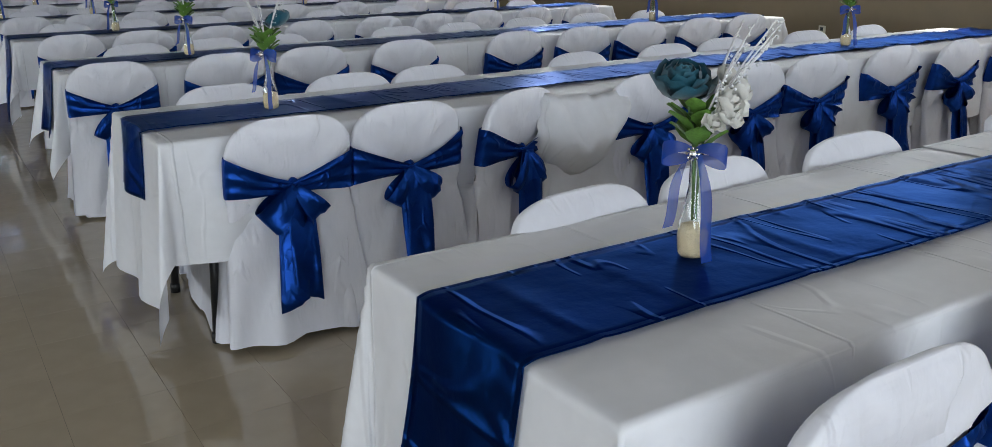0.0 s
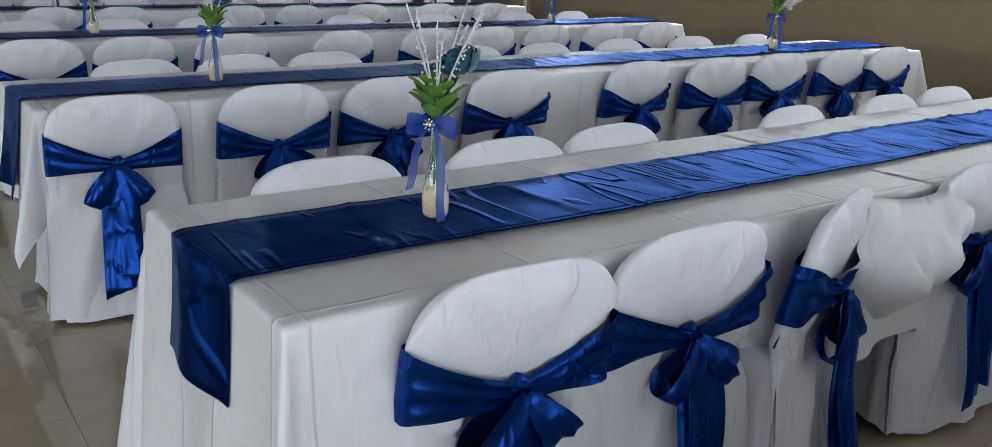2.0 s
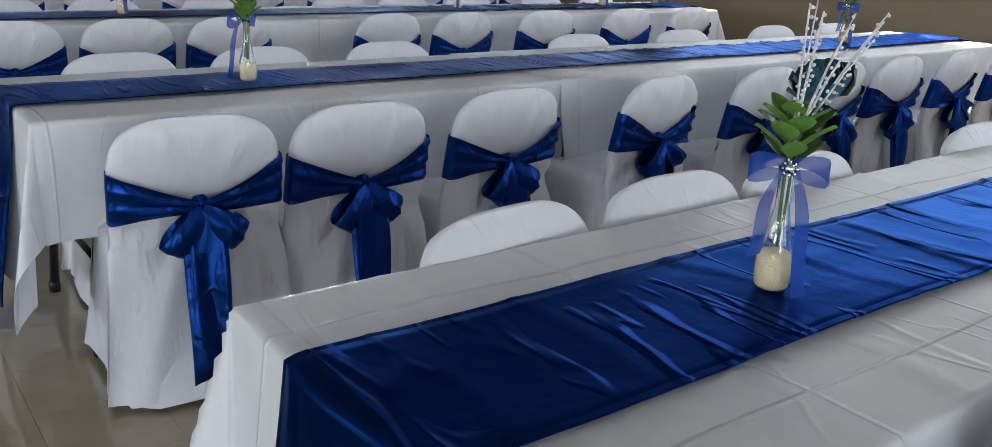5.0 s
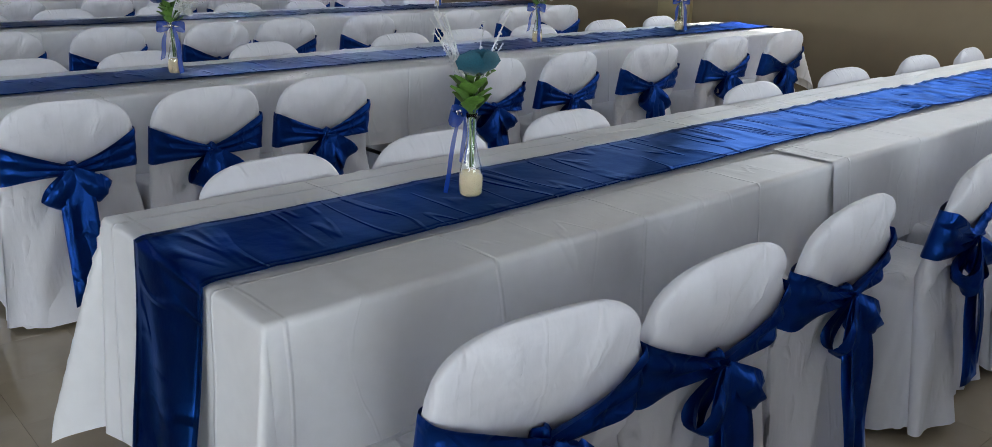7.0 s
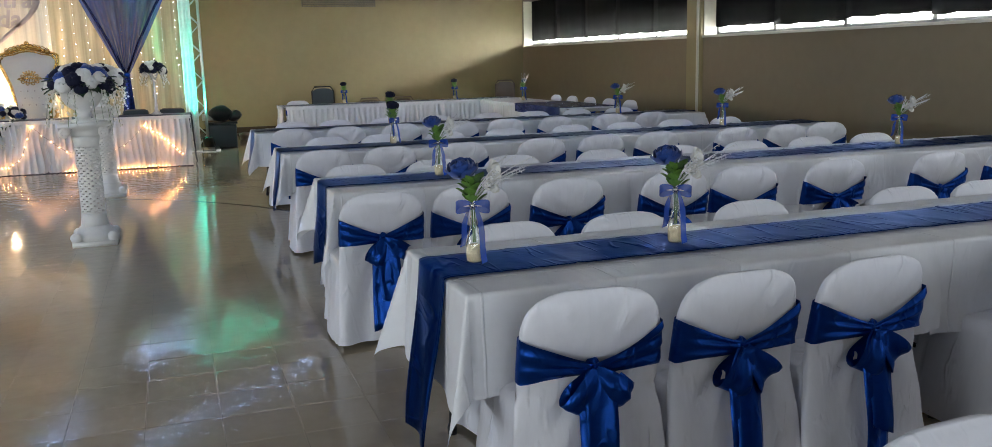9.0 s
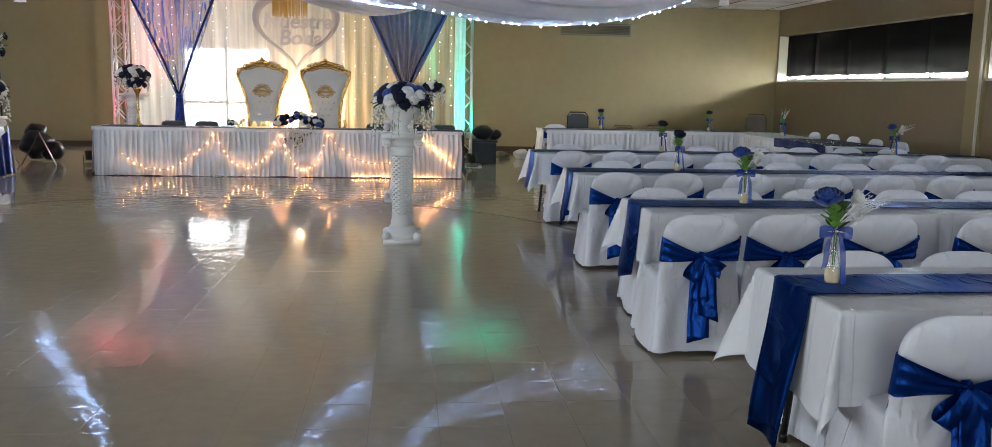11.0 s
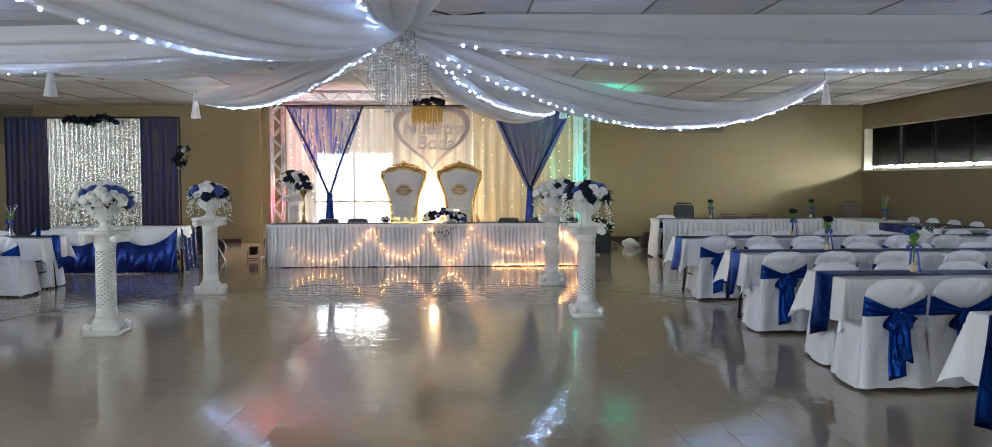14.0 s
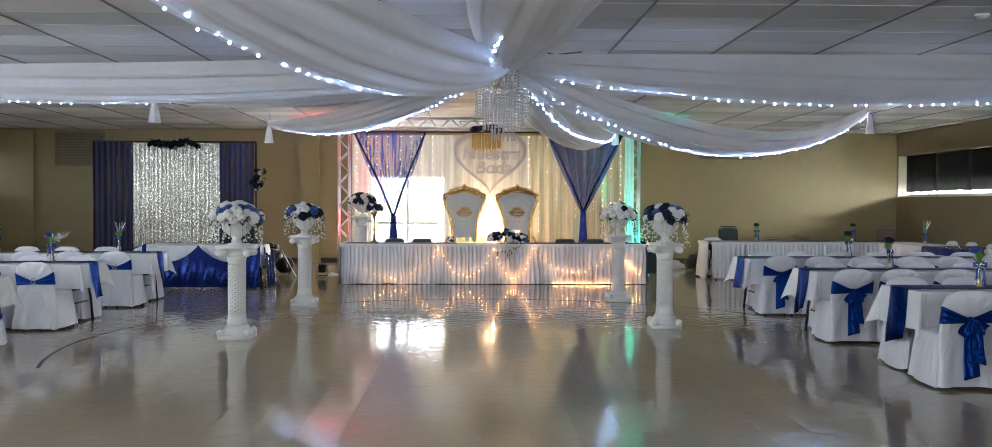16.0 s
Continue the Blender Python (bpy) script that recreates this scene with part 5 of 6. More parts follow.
def truss(name_parent, a, b, w):
    """A box truss from a to b: four chords and zigzag lacing."""
    a, b = Vector(a), Vector(b)
    d = (b - a).normalized()
    u = Vector((0, 1, 0))
    v = d.cross(u)
    n = max(4, int((b - a).length / (w * 1.05)))
    for su in (-1, 1):
        for sv in (-1, 1):
            o = (u * su + v * sv) * w / 2
            ch = Soup()
            ch.tube([a + o, b + o], 0.022, 8)
            ch.make("chord", ALU, name_parent)
    for (o1, o2) in (((-1, -1), (-1, 1)), ((1, -1), (1, 1)), ((-1, -1), (1, -1)), ((-1, 1), (1, 1))):
        pts = []
        for k in range(n + 1):
            o = o1 if k % 2 else o2
            pts.append(a + (b - a) * k / n + (u * o[0] + v * o[1]) * w / 2)
        for p, q in zip(pts[:-1], pts[1:]):
            lc = Soup()
            lc.tube([p, q], 0.010, 5)
            lc.make("lacing_bar", ALU, name_parent)


tr = thing("truss_arch", "aluminium box truss arch round the head table backdrop", "truss")
truss(tr, (TXL, TY, 0.03), (TXL, TY, TZ), 0.22)
truss(tr, (TXR, TY, 0.03), (TXR, TY, TZ), 0.22)
truss(tr, (TXL - 0.12, TY, TZ + 0.11), (TXR + 0.12, TY, TZ + 0.11), 0.22)
for x in (TXL, TXR):
    slab("base_plate", x - 0.3, x + 0.3, TY - 0.3, TY + 0.3, 0.0, 0.025, ALU, tr)


def tied(x0, x1, xt, ztie, y, material, label, seed):
    """A sheer curtain gathered to a tie below."""
    d = thing("tied_drape", label, "drape")
    vs, n, rows = [], 60, 26
    for j in range(rows):
        t = j / (rows - 1)
        z = 3.02 + (ztie - 3.02) * t
        k = t ** 1.15
        w0, w1 = (x0 - xt) * (1 - k) - 0.05 * k, (x1 - xt) * (1 - k) + 0.05 * k
        for i in range(n + 1):
            u = i / n
            vs.append((xt + w0 + (w1 - w0) * u, y + (0.03 + 0.035 * t) * math.sin(u * 46 + seed) * (0.5 + 0.5 * math.cos(t * 1.2)) + 0.02 * math.sin(9 * u + 3 * t), z))
    link("panel", vs, grid_faces(n + 1, rows), material, d)
    vs, rows = [], 12
    for j in range(rows):
        t = j / (rows - 1)
        w = 0.055 + 0.06 * t
        for i in range(25):
            a = 6.2832 * i / 24
            vs.append((xt + w * math.cos(a), y + 0.7 * w * math.sin(a) + 0.01 * math.sin(5 * a), ztie - (ztie - 0.45) * t))
    link("tail", vs, grid_faces(25, rows), SEQB, d)
    g = Soup()
    g.lathe([(0.055, ztie - 0.04), (0.065, ztie), (0.055, ztie + 0.04)], 12, (xt, y))
    g.make("tie", SATIN, d)
    # thick sequin hems on both edges
    for w in (x0, x1):
        g = Soup()
        g.tube([(w, y - 0.03, 3.02), (xt + (w - xt) * 0.58, y - 0.03, 3.02 + (ztie - 3.02) * 0.38), (xt + (w - xt) * 0.27, y - 0.03, 3.02 + (ztie - 3.02) * 0.69), (xt, y - 0.03, ztie)], 0.022, 6)
        g.make("hem", SEQB, d)
    return d


tied(-5.93, -4.42, -5.1, 1.22, 24.2, SHEERB, "sheer blue sequin drape tied back low", 1.0)
tied(-1.85, -0.22, -1.07, 1.35, 24.2, sheer("blue_sequin_voile", (0.018, 0.045, 0.24), 0.84, 0.35, (30, 30, 2.0), 0.10), "royal blue sequin drape tied back low", 2.2)
rod = thing("curtain_rod", "thin dark rod carrying the backdrop drapes", "rod")
g = Soup()
g.tube([(TXL + 0.11, 24.24, 3.03), (TXR - 0.11, 24.24, 3.03)], 0.014, 6)
g.make("pole", BLACKM, rod)


def hanging(name, x0, x1, y, z0, z1, step, depth, material, label, category, seed=0):
    n, rows, vs = int((x1 - x0) / step * 8), 14, []
    for j in range(rows):
        t = j / (rows - 1)
        for i in range(n + 1):
            s = (x1 - x0) * i / n
            ph = 2 * math.pi * s / step + 1.5 * wob(s * 1.3, seed, 1)
            vs.append((x0 + s, y + depth * (0.5 + 0.5 * t) * (math.sin(ph) + 0.4 * math.sin(0.43 * ph + t)), z1 + (z0 - z1) * t))
    return tagged(link(name, vs, grid_faces(n + 1, rows), material), label, category)


hanging("sheer_curtain", TXL + 0.15, -4.1, 24.62, 0.02, 3.0, 0.22, 0.035, SHEERP, "white voile curtain panel lit from behind", "curtain", 1)
hanging("sheer_curtain", -4.14, -2.15, 24.66, 0.02, 3.0, 0.26, 0.030, SHEERP, "white voile curtain panel behind the heart sign", "curtain", 2)
hanging("sheer_curtain", -2.2, TXR - 0.15, 24.62, 0.02, 3.0, 0.24, 0.035, sheer("ivory_voile", (0.80, 0.70, 0.48), 0.62, 0.6, (14, 14, 0.6)), "ivory voile curtain panel", "curtain", 3)
hanging("sheer_curtain", TXR - 0.22, TXR - 0.02, 24.3, 0.02, 3.05, 0.07, 0.02, SHEERW, "narrow white voile beside the truss", "curtain", 4)

# curtain of hanging pea lights
for x0, x1, nn, sd in ((-2.2, -0.25, 11, 4), (-5.9, -4.3, 8, 9)):
    cl = thing("curtain_lights", "white pea lights hanging in vertical strings", "string lights")
    bl, wr, rnd = Soup(), Soup(), random.Random(sd)
    for k in range(nn):
        x = x0 + (x1 - x0) * (k + rnd.uniform(-0.15, 0.15)) / (nn - 1)
        zb = rnd.uniform(0.8, 1.5)
        z = 2.95
        while z > zb:
            bl.ball((x + rnd.uniform(-0.01, 0.01), 24.44, z), 0.0074, 5)
            z -= rnd.uniform(0.12, 0.2)
        wr.tube([(x, 24.45, 3.0), (x, 24.45, zb)], 0.001, 4)
    tagged(bl.make("bulb", LEDN, cl), kind="stuff")
    wr.make("wire", TWIG, cl)

hs = thing("heart_sign", "white heart-shaped hanging sign reading Nuestra Boda", "sign", pose(-3.05, 24.4, 2.35))
s = Soup()
pts = []
for k in range(61):
    a = 2 * math.pi * k / 60
    pts.append((0.048 * 16 * math.sin(a) ** 3, 0, 0.046 * (13 * math.cos(a) - 5 * math.cos(2 * a) - 2 * math.cos(3 * a) - math.cos(4 * a)) + 0.12))
vs = []
for x, _, z in pts:
    l = math.hypot(x, z) or 1
    for k, yo in ((1.02, -0.012), (0.87, -0.012), (0.87, 0.012), (1.02, 0.012)):
        vs.append((x * k, yo, z * k + 0.0))
s.add(vs, [(4 * i + a, 4 * i + (a + 1) % 4, 4 * i + 4 + (a + 1) % 4, 4 * i + 4 + a) for i in range(60) for a in range(4)])
s.tube([(0.02, 0, -0.17), (0.15, 0, -0.14), (0.28, 0, -0.20), (0.42, 0, -0.13)], 0.016, 6)
s.make("heart_outline", LETTERM, hs)
text_mesh("Nuestra", 0.38, 0.012, LETTERM, "lettering", pose(-3.03, 24.4, 2.47, 90), hs, 0.007, 0.15)
text_mesh("Boda", 0.38, 0.012, LETTERM, "lettering", pose(-2.98, 24.4, 2.17, 90), hs, 0.007, 0.15)

# small gold chandelier in front of the sign, and its flowers
gc = thing("gold_chandelier", "small gold bead chandelier crowned with dark flowers", "chandelier", pose(-3.13, 24.15, 2.74))
s = Soup()
for ring, r_ in ((0.30, 34), (0.25, 26), (0.17, 16), (0.08, 8)):
    for k in range(r_):
        a = 6.2832 * k / r_
        for j in range(8 + (k * 7) % 3):
            s.ball((ring * math.cos(a), ring * math.sin(a), 0.24 - 0.035 * j - 0.04 * (0.27 - ring) / 0.27), 0.014, 5)
tagged(s.make("bead_string", GOLDC, gc), kind="stuff")
rnd = random.Random(3)
for k in range(22):
    a = rnd.uniform(0, 6.28)
    s = Soup()
    rose(s, (0.27 * math.cos(a), 0.27 * math.sin(a), 0.27 + 0.09 * rnd.random()), 0.085, rnd, 9)
    s.make("rose", ROSEN, gc)
s = Soup()
s.tube([(0, 0, 0.3), (0, 0, 0.62)], 0.006, 5)
s.make("hanger", BLACKM, gc)


def par_can(x, y, turn, glow, colour, label):
    p = thing("stage_light", label, "stage light", pose(x, y, 0, 0, 0, turn))
    s = Soup()
    s.lathe([(0.06, -0.10), (0.085, -0.08), (0.09, 0.09), (0.10, 0.10), (0.085, 0.10), (0.08, 0.06)], 18)
    s.v = [(a, b - c * 0.5, 0.17 + c * 0.87) for a, b, c in s.v]
    s.make("housing", BLACKM, p)
    s = Soup()
    s.tube([(-0.11, 0, 0.17), (-0.11, 0.02, 0.02), (0.11, 0.02, 0.02), (0.11, 0, 0.17)], 0.010, 6)
    s.make("yoke", BLACKM, p)
    s = Soup()
    s.lathe([(0.08, 0.245), (0.005, 0.248)], 14, (0, -0.04))
    s.make("lens", glow, p, "glowing coloured lens")
    return p


REDG = mat("red_led_lens", (0.5, 0.02, 0.02), 0.2, vary=0, emit=(1, 0.06, 0.08), estrength=6)
TEALG = mat("teal_led_lens", (0.0, 0.4, 0.3), 0.2, vary=0, emit=(0.02, 1.0, 0.6), estrength=6)
par_can(TXL - 0.35, TY - 0.75, 20, REDG, None, "black floor spotlight with a red beam by the truss")
par_can(TXR + 0.10, TY - 0.42, -20, TEALG, None, "black floor spotlight with a green beam by the truss")
lamp("red_spot", "SPOT", look((TXL - 0.28, TY - 0.75, 0.3), (TXL + 0.05, TY, 2.2)), 450, (1, 0.05, 0.10), 0.05, spot=55, blend=0.6)
lamp("green_spot", "SPOT", look((TXR + 0.10, TY - 0.45, 0.3), (TXR - 0.05, TY, 2.2)), 480, (0.02, 1.0, 0.62), 0.05, spot=55, blend=0.6)
am = thing("warm_uplight", "small warm uplight on the floor behind the thrones", "stage light", pose(-3.03, 24.38, 0))
s = Soup()
s.lathe([(0.06, 0), (0.06, 0.10), (0.05, 0.105)], 14)
s.make("housing", BLACKM, am)
s = Soup()
s.ball((0, 0, 0.125), 0.03, 8)
s.make("bulb", mat("warm_bulb", (1, 0.8, 0.5), 0.3, vary=0, emit=(1, 0.62, 0.25), estrength=60), am)
# unseen point lamp added above the housing for the curtain's warm glow
lamp("warm_uplight_lamp", "POINT", Matrix.Translation((-3.03, 24.36, 1.05)), 125, (1.0, 0.66, 0.34), 0.08)

# ---- photo backdrop and cake table ----
BY = 23.25
hanging("navy_curtain", -10.97, -10.2, BY, 0.03, 2.72, 0.11, 0.03, DRAPE, "navy voile curtain of the photo backdrop", "curtain", 5)
hanging("sequin_curtain", -10.22, -8.48, BY - 0.02, 0.03, 2.70, 0.085, 0.040, SEQS, "silver sequin curtain of the photo backdrop", "curtain", 6)
hanging("navy_curtain", -8.5, -7.8, BY, 0.03, 2.72, 0.11, 0.03, DRAPE, "navy voile curtain of the photo backdrop", "curtain", 7)
st = thing("backdrop_stand", "black pipe stand carrying the photo backdrop", "stand", pose(-9.4, BY + 0.06, 0))
for n_, pts in (("pole", [(-1.6, 0, 0), (-1.6, 0, 2.74)]), ("pole", [(1.62, 0, 0), (1.62, 0, 2.74)]), ("crossbar", [(-1.6, 0, 2.735), (1.62, 0, 2.735)])):
    g = Soup()
    g.tube(pts, 0.018, 8)
    g.make(n_, BLACKM, st)
for sx in (-1.6, 1.62):
    for q in (-1, 1):
        g = Soup()
        g.tube([(sx, 0, 0.35), (sx + 0.12 * q, 0.30 * q, 0.012)], 0.011, 6)
        g.make("foot", BLACKM, st)
for x_, z_, n_ in ((-9.35, 2.68, 9), (-7.72, 1.98, 6)):
    gd = thing("flower_garland", "navy rose and leaf garland pinned to the photo backdrop", "flowers", pose(x_, BY - 0.09, z_))
    s, l, wv, rnd = Soup(), Soup(), Soup(), random.Random(n_)
    for k in range(n_ * 2):
        if n_ == 9:
            p = (-0.45 + 0.9 * k / 17, rnd.uniform(-0.05, 0.02), rnd.uniform(-0.07, 0.07))
        else:
            p = (rnd.uniform(-0.10, 0.12), rnd.uniform(-0.05, 0.02), rnd.uniform(-0.2, 0.16))
        s = Soup()
        rose(s, p, 0.06, rnd, 9, (rnd.uniform(-1, 1), -1.5, 0.5))
        s.make("rose", ROSEW if n_ == 6 and k % 4 == 0 else ROSEN, gd)
        leaf(l, p, (rnd.uniform(-1, 1), -0.4, rnd.uniform(-1, 1)), (0, 0, 1), 0.13, 0.05, rnd)
    l.make("foliage", MATS["dark_silk_leaf"], gd)

CX0, CX1, CY = -9.35, -7.22, 21.25
table(CX0 + 0.02, CX1 - 0.02, CY + 0.4, "folding table for the cake under white cloth")
cl_ = cloth(CX0 + 0.02, CX1 - 0.02, CY + 0.4, 0.38, 0.38, 0.38, 300, label="white cloth over the cake table")
vs, n, rows = [], 90, 12
for j in range(rows):
    t = j / (rows - 1)
    for i in range(n + 1):
        u = i / n
        sc = abs(math.sin(math.pi * 2 * u))
        z = (ZT + 0.02 - 0.30 * sc ** 0.8) * (1 - t) + 0.02 * t
        vs.append((CX0 - 0.03 + (CX1 - CX0 + 0.06) * u, CY - 0.12 - 0.05 * t - 0.025 * math.sin(46 * u + 2 * t) * (0.3 + t) - 0.03 * math.sin(math.pi * t), z))
tagged(link("sequin_drape", vs, grid_faces(n + 1, rows), SEQB), "royal blue sequin drape swagged along the cake table", "drape")
vs, n = [], 24
for j in range(rows):
    t = j / (rows - 1)
    for i in range(n + 1):
        u = i / n
        z = (ZT + 0.02 - 0.2 * math.sin(math.pi * u)) * (1 - t) + 0.02 * t
        vs.append((CX1 + 0.08 + 0.05 * t + 0.02 * math.sin(24 * u + t), CY - 0.12 + 0.9 * u, z))
tagged(link("sequin_drape", vs, grid_faces(n + 1, rows), SEQB), "royal blue sequin drape at the cake table's end", "drape")
bg = thing("bin_bag", "crumpled black plastic bag on the floor by the backdrop", "bag", pose(-7.75, 24.6, 0, 0, 0, 0))
s, rnd = Soup(), random.Random(12)
for c_, r_ in (((0, 0, 0.28), 0.28), ((0.3, -0.05, 0.18), 0.2), ((-0.05, 0.1, 0.5), 0.18)):
    s.ball(c_, r_, 18, 0.95)
s.v = [(x + 0.06 * wob(x, y, z, 6), y + 0.06 * wob(y, z, x, 6), max(0.002, z + 0.05 * wob(z, x, y, 6))) for x, y, z in s.v]
s.make("sack", BAGM, bg)
tp = thing("tripod", "folded black tripod leaning by the backdrop", "tripod", pose(-7.35, 23.7, 0))
for k, e in enumerate(((0.35, -0.25), (-0.2, -0.3), (0.1, 0.35))):
    g = Soup()
    g.tube([(0, 0, 0.55), (e[0], e[1], 0.012)], 0.011, 6)
    g.make("leg", BLACKM if k else ALU, tp)

# ---- rows on the far side of the dance floor ----
def buckle_chair(seed):
    c = copy_thing(CHAIRS[seed % 6], pose(0, 0, 0))
    for o in list(c.children):
        if o.name.split(".")[0] in ("knot", "bow_loop", "tail"):
            bpy.data.objects.remove(o)
    g = Soup()
    g.tube([(0.03 * math.cos(a), back_y(0.59) - 0.052, 0.59 + 0.03 * math.sin(a)) for a in [0.524 * i for i in range(13)]], 0.006, 5)
    g.make("buckle", GEM, c, "round rhinestone buckle")
    tagged(c, "folding chair, white cover, flat blue band with ring buckle", "chair", "buckle-band chairs")
    return c


BCH = buckle_chair(1)
for k, yc in enumerate((14.0, 16.45, 18.85)):
    for i, (a, b) in enumerate(((-12.0, -10.1), (-10.1, -8.2))):
        table(a + 0.01, b - 0.01, yc, "folding banquet table with black steel legs under a white cloth")
        cloth(a, b, yc, 0.30, 0.0 if i else 0.32, 0.30 if i else 0.0, 400 + 10 * k + i, flare=0.30)
    runner(-12.0, -8.2, yc, 0.4, 0.46, 440 + k, width=0.25)
    for j in range(6):
        place(BCH, pose(-8.55 - 0.62 * j, yc - 0.80, 0, 0, 0, rr.uniform(-5, 5)))
        place(BCH, pose(-8.6 - 0.62 * j, yc + 0.62, 0, 0, 0, 180 + rr.uniform(-5, 5)))
    place(V_BLUE if k % 2 else V_TWIG, pose(-8.6 - 0.1 * k, yc, ZT + 0.020))
    place(V_DARK, pose(-10.6, yc, ZT + 0.020))
tum = thing("blue_tumbler", "royal blue drinking cup on the runner", "cup", pose(-8.42, 18.85, ZT + 0.020))
s = Soup()
s.lathe([(0.028, 0), (0.036, 0.11), (0.033, 0.11), (0.026, 0.006)], 14)
s.make("body", SATIN, tum)

# ---- skirted tables in the far corner ----
SX0, SX1, SY0, SY1 = 1.40, 5.62, 23.15, 23.92
for i in range(2):
    table(SX0 + 2.1 * i + 0.01, SX0 + 2.1 * (i + 1) - 0.01, (SY0 + SY1) / 2, "folding table under white skirting")
t_ = table(-0.92, 0.92, 0, "folding table under white skirting")
t_.matrix_world = pose(5.24, 22.15, 0, 0, 0, 90)
t_ = table(-0.92, 0.92, 0, "folding table under white skirting")
t_.matrix_world = pose(5.24, 20.28, 0, 0, 0, 90)
cl1 = slab("tablecloth", SX0 - 0.03, SX1 + 0.03, SY0 - 0.03, SY1 + 0.03, ZT + 0.002, ZT + 0.012, CLOTH, bevel=0.004)
tagged(cl1, "white cloth over the skirted corner table", "tablecloth")
cl2 = slab("tablecloth", 4.84, 5.64, 19.32, SY0 - 0.034, ZT + 0.002, ZT + 0.012, CLOTH, bevel=0.004)
tagged(cl2, "white cloth over the skirted side table", "tablecloth")
skirt("table_skirt", (SX0, SY0 - 0.04, 0), (4.83, SY0 - 0.04, 0), 0.03, ZT + 0.012, 0.09, 0.018, SKIRT, "gathered white table skirt on the corner table", 5)
skirt("table_skirt", (SX0 - 0.04, SY1, 0), (SX0 - 0.04, SY0, 0), 0.03, ZT + 0.012, 0.09, 0.018, SKIRT, "gathered white table skirt on the corner table's end", 6)
skirt("table_skirt", (4.82, SY0, 0), (4.82, 19.35, 0), 0.03, ZT + 0.012, 0.09, 0.018, SKIRT, "gathered white table skirt on the side table", 7)
runner(SX0, SX1, 23.55, 0.02, 0.02, 470, label="royal blue satin runner along the corner table")
sq = slab("sequin_overlay", 4.8, 5.66, 19.5, 21.3, ZT + 0.014, ZT + 0.022, SEQB)
tagged(sq, "royal blue sequin overlay on the side table", "overlay")
sqd = Soup()
sqd.add([(4.775 + 0.006 * math.sin(20 * i / 30), 19.5 + 1.8 * i / 30, ZT + 0.02 - 0.13 * j / 3) for j in range(4) for i in range(31)], grid_faces(31, 4))
tagged(sqd.make("sequin_fall", SEQB), "royal blue sequin overlay hanging over the table edge", "overlay")
for x, y, v in ((2.45, 23.55, V_DARK), (4.45, 23.5, V_DARK), (5.2, 22.0, V_TWIG)):
    place(v, pose(x, y, ZT + 0.022))


def plain_chair(x, y, turn, material, label, h=0.86, flat=False):
    c = thing("folding_chair", label, "chair", pose(x, y, 0, 0, 0, turn))
    s = Soup()
    s.tube([(-0.21, -0.02, 0), (-0.21, 0.0, 0.45), (-0.205, 0.06, h - 0.08), (-0.15, 0.07, h), (0.15, 0.07, h), (0.205, 0.06, h - 0.08), (0.21, 0, 0.45), (0.21, -0.02, 0)], 0.013, 8)
    s.make("frame", TAUPE if material is TAUPE else BLACKM, c)
    vs = [(0.195 * u, 0.045 + 0.012 * math.cos(u * 1.5) + yo, 0.52 + (h - 0.03 - 0.52) * t - 0.05 * abs(u) ** 4 * (t > 0.9)) for yo in (0, 0.02) for t in (0, 0.33, 0.66, 1.0) for u in (-1, -0.6, -0.2, 0.2, 0.6, 1)]
    link("backrest", vs, grid_faces(6, 4) + grid_faces(6, 4, base=24), material, c)
    slab("seat", -0.2, 0.2, -0.40, 0.02, 0.43, 0.46, material, c, bevel=0.012)
    for sx in (-0.19, 0.19):
        s = Soup()
        s.tube([(sx, -0.36, 0.0), (sx, -0.1, 0.44), (sx, 0.02, 0.52)], 0.011, 6)
        s.make("leg", TAUPE if material is TAUPE else BLACKM, c)
    return c


plain_chair(2.35, 25.2, 0, GREYP, "dark green-grey plastic chair by the north wall", 1.02)
plain_chair(6.5, 26.4, -15, TAUPE, "taupe steel folding chair by the wall corner", 1.0)
place(CHAIRS[2], pose(1.75, 24.35, 0, 0, 0, 180), "folding chair in a white cover behind the corner table")
for x in (3.1, 3.75):
    plain_chair(x, 24.45, 4, TAUPE, "taupe steel folding chair behind the corner table", 0.80)
for y in (19.9, 20.6, 21.3, 22.0, 22.7):
    place(CHAIRS[int(y * 10) % 6], pose(6.12, y, 0, 0, 0, 90))

# clutter by the wall
bn = thing("storage_bin", "dark lidded plastic bin with bags piled on it", "bin", pose(0.42, 24.9, 0))
slab("tub", -0.26, 0.26, -0.2, 0.2, 0, 0.42, GREYP, bn, bevel=0.03)
slab("lid", -0.28, 0.28, -0.22, 0.22, 0.425, 0.46, BLACKM, bn, bevel=0.012)
s = Soup()
s.ball((0, 0, 0.60), 0.21, 14, 0.7)
s.ball((0.25, 0, 0.56), 0.14, 12, 0.7)
s.v = [(x + 0.05 * wob(x, y, z, 7), y + 0.05 * wob(y, z, x, 7), z + 0.04 * wob(z, x, y, 7)) for x, y, z in s.v]
s.make("sack", BAGM, bn)
s = Soup()
s.lathe([(0.045, -0.1), (0.06, -0.1), (0.06, 0.1), (0.045, 0.1)], 16)
s.v = [(z - 0.22, y - 0.02, 0.55 + x) for x, y, z in s.v]
s.make("paper_roll", ROSEW, bn)
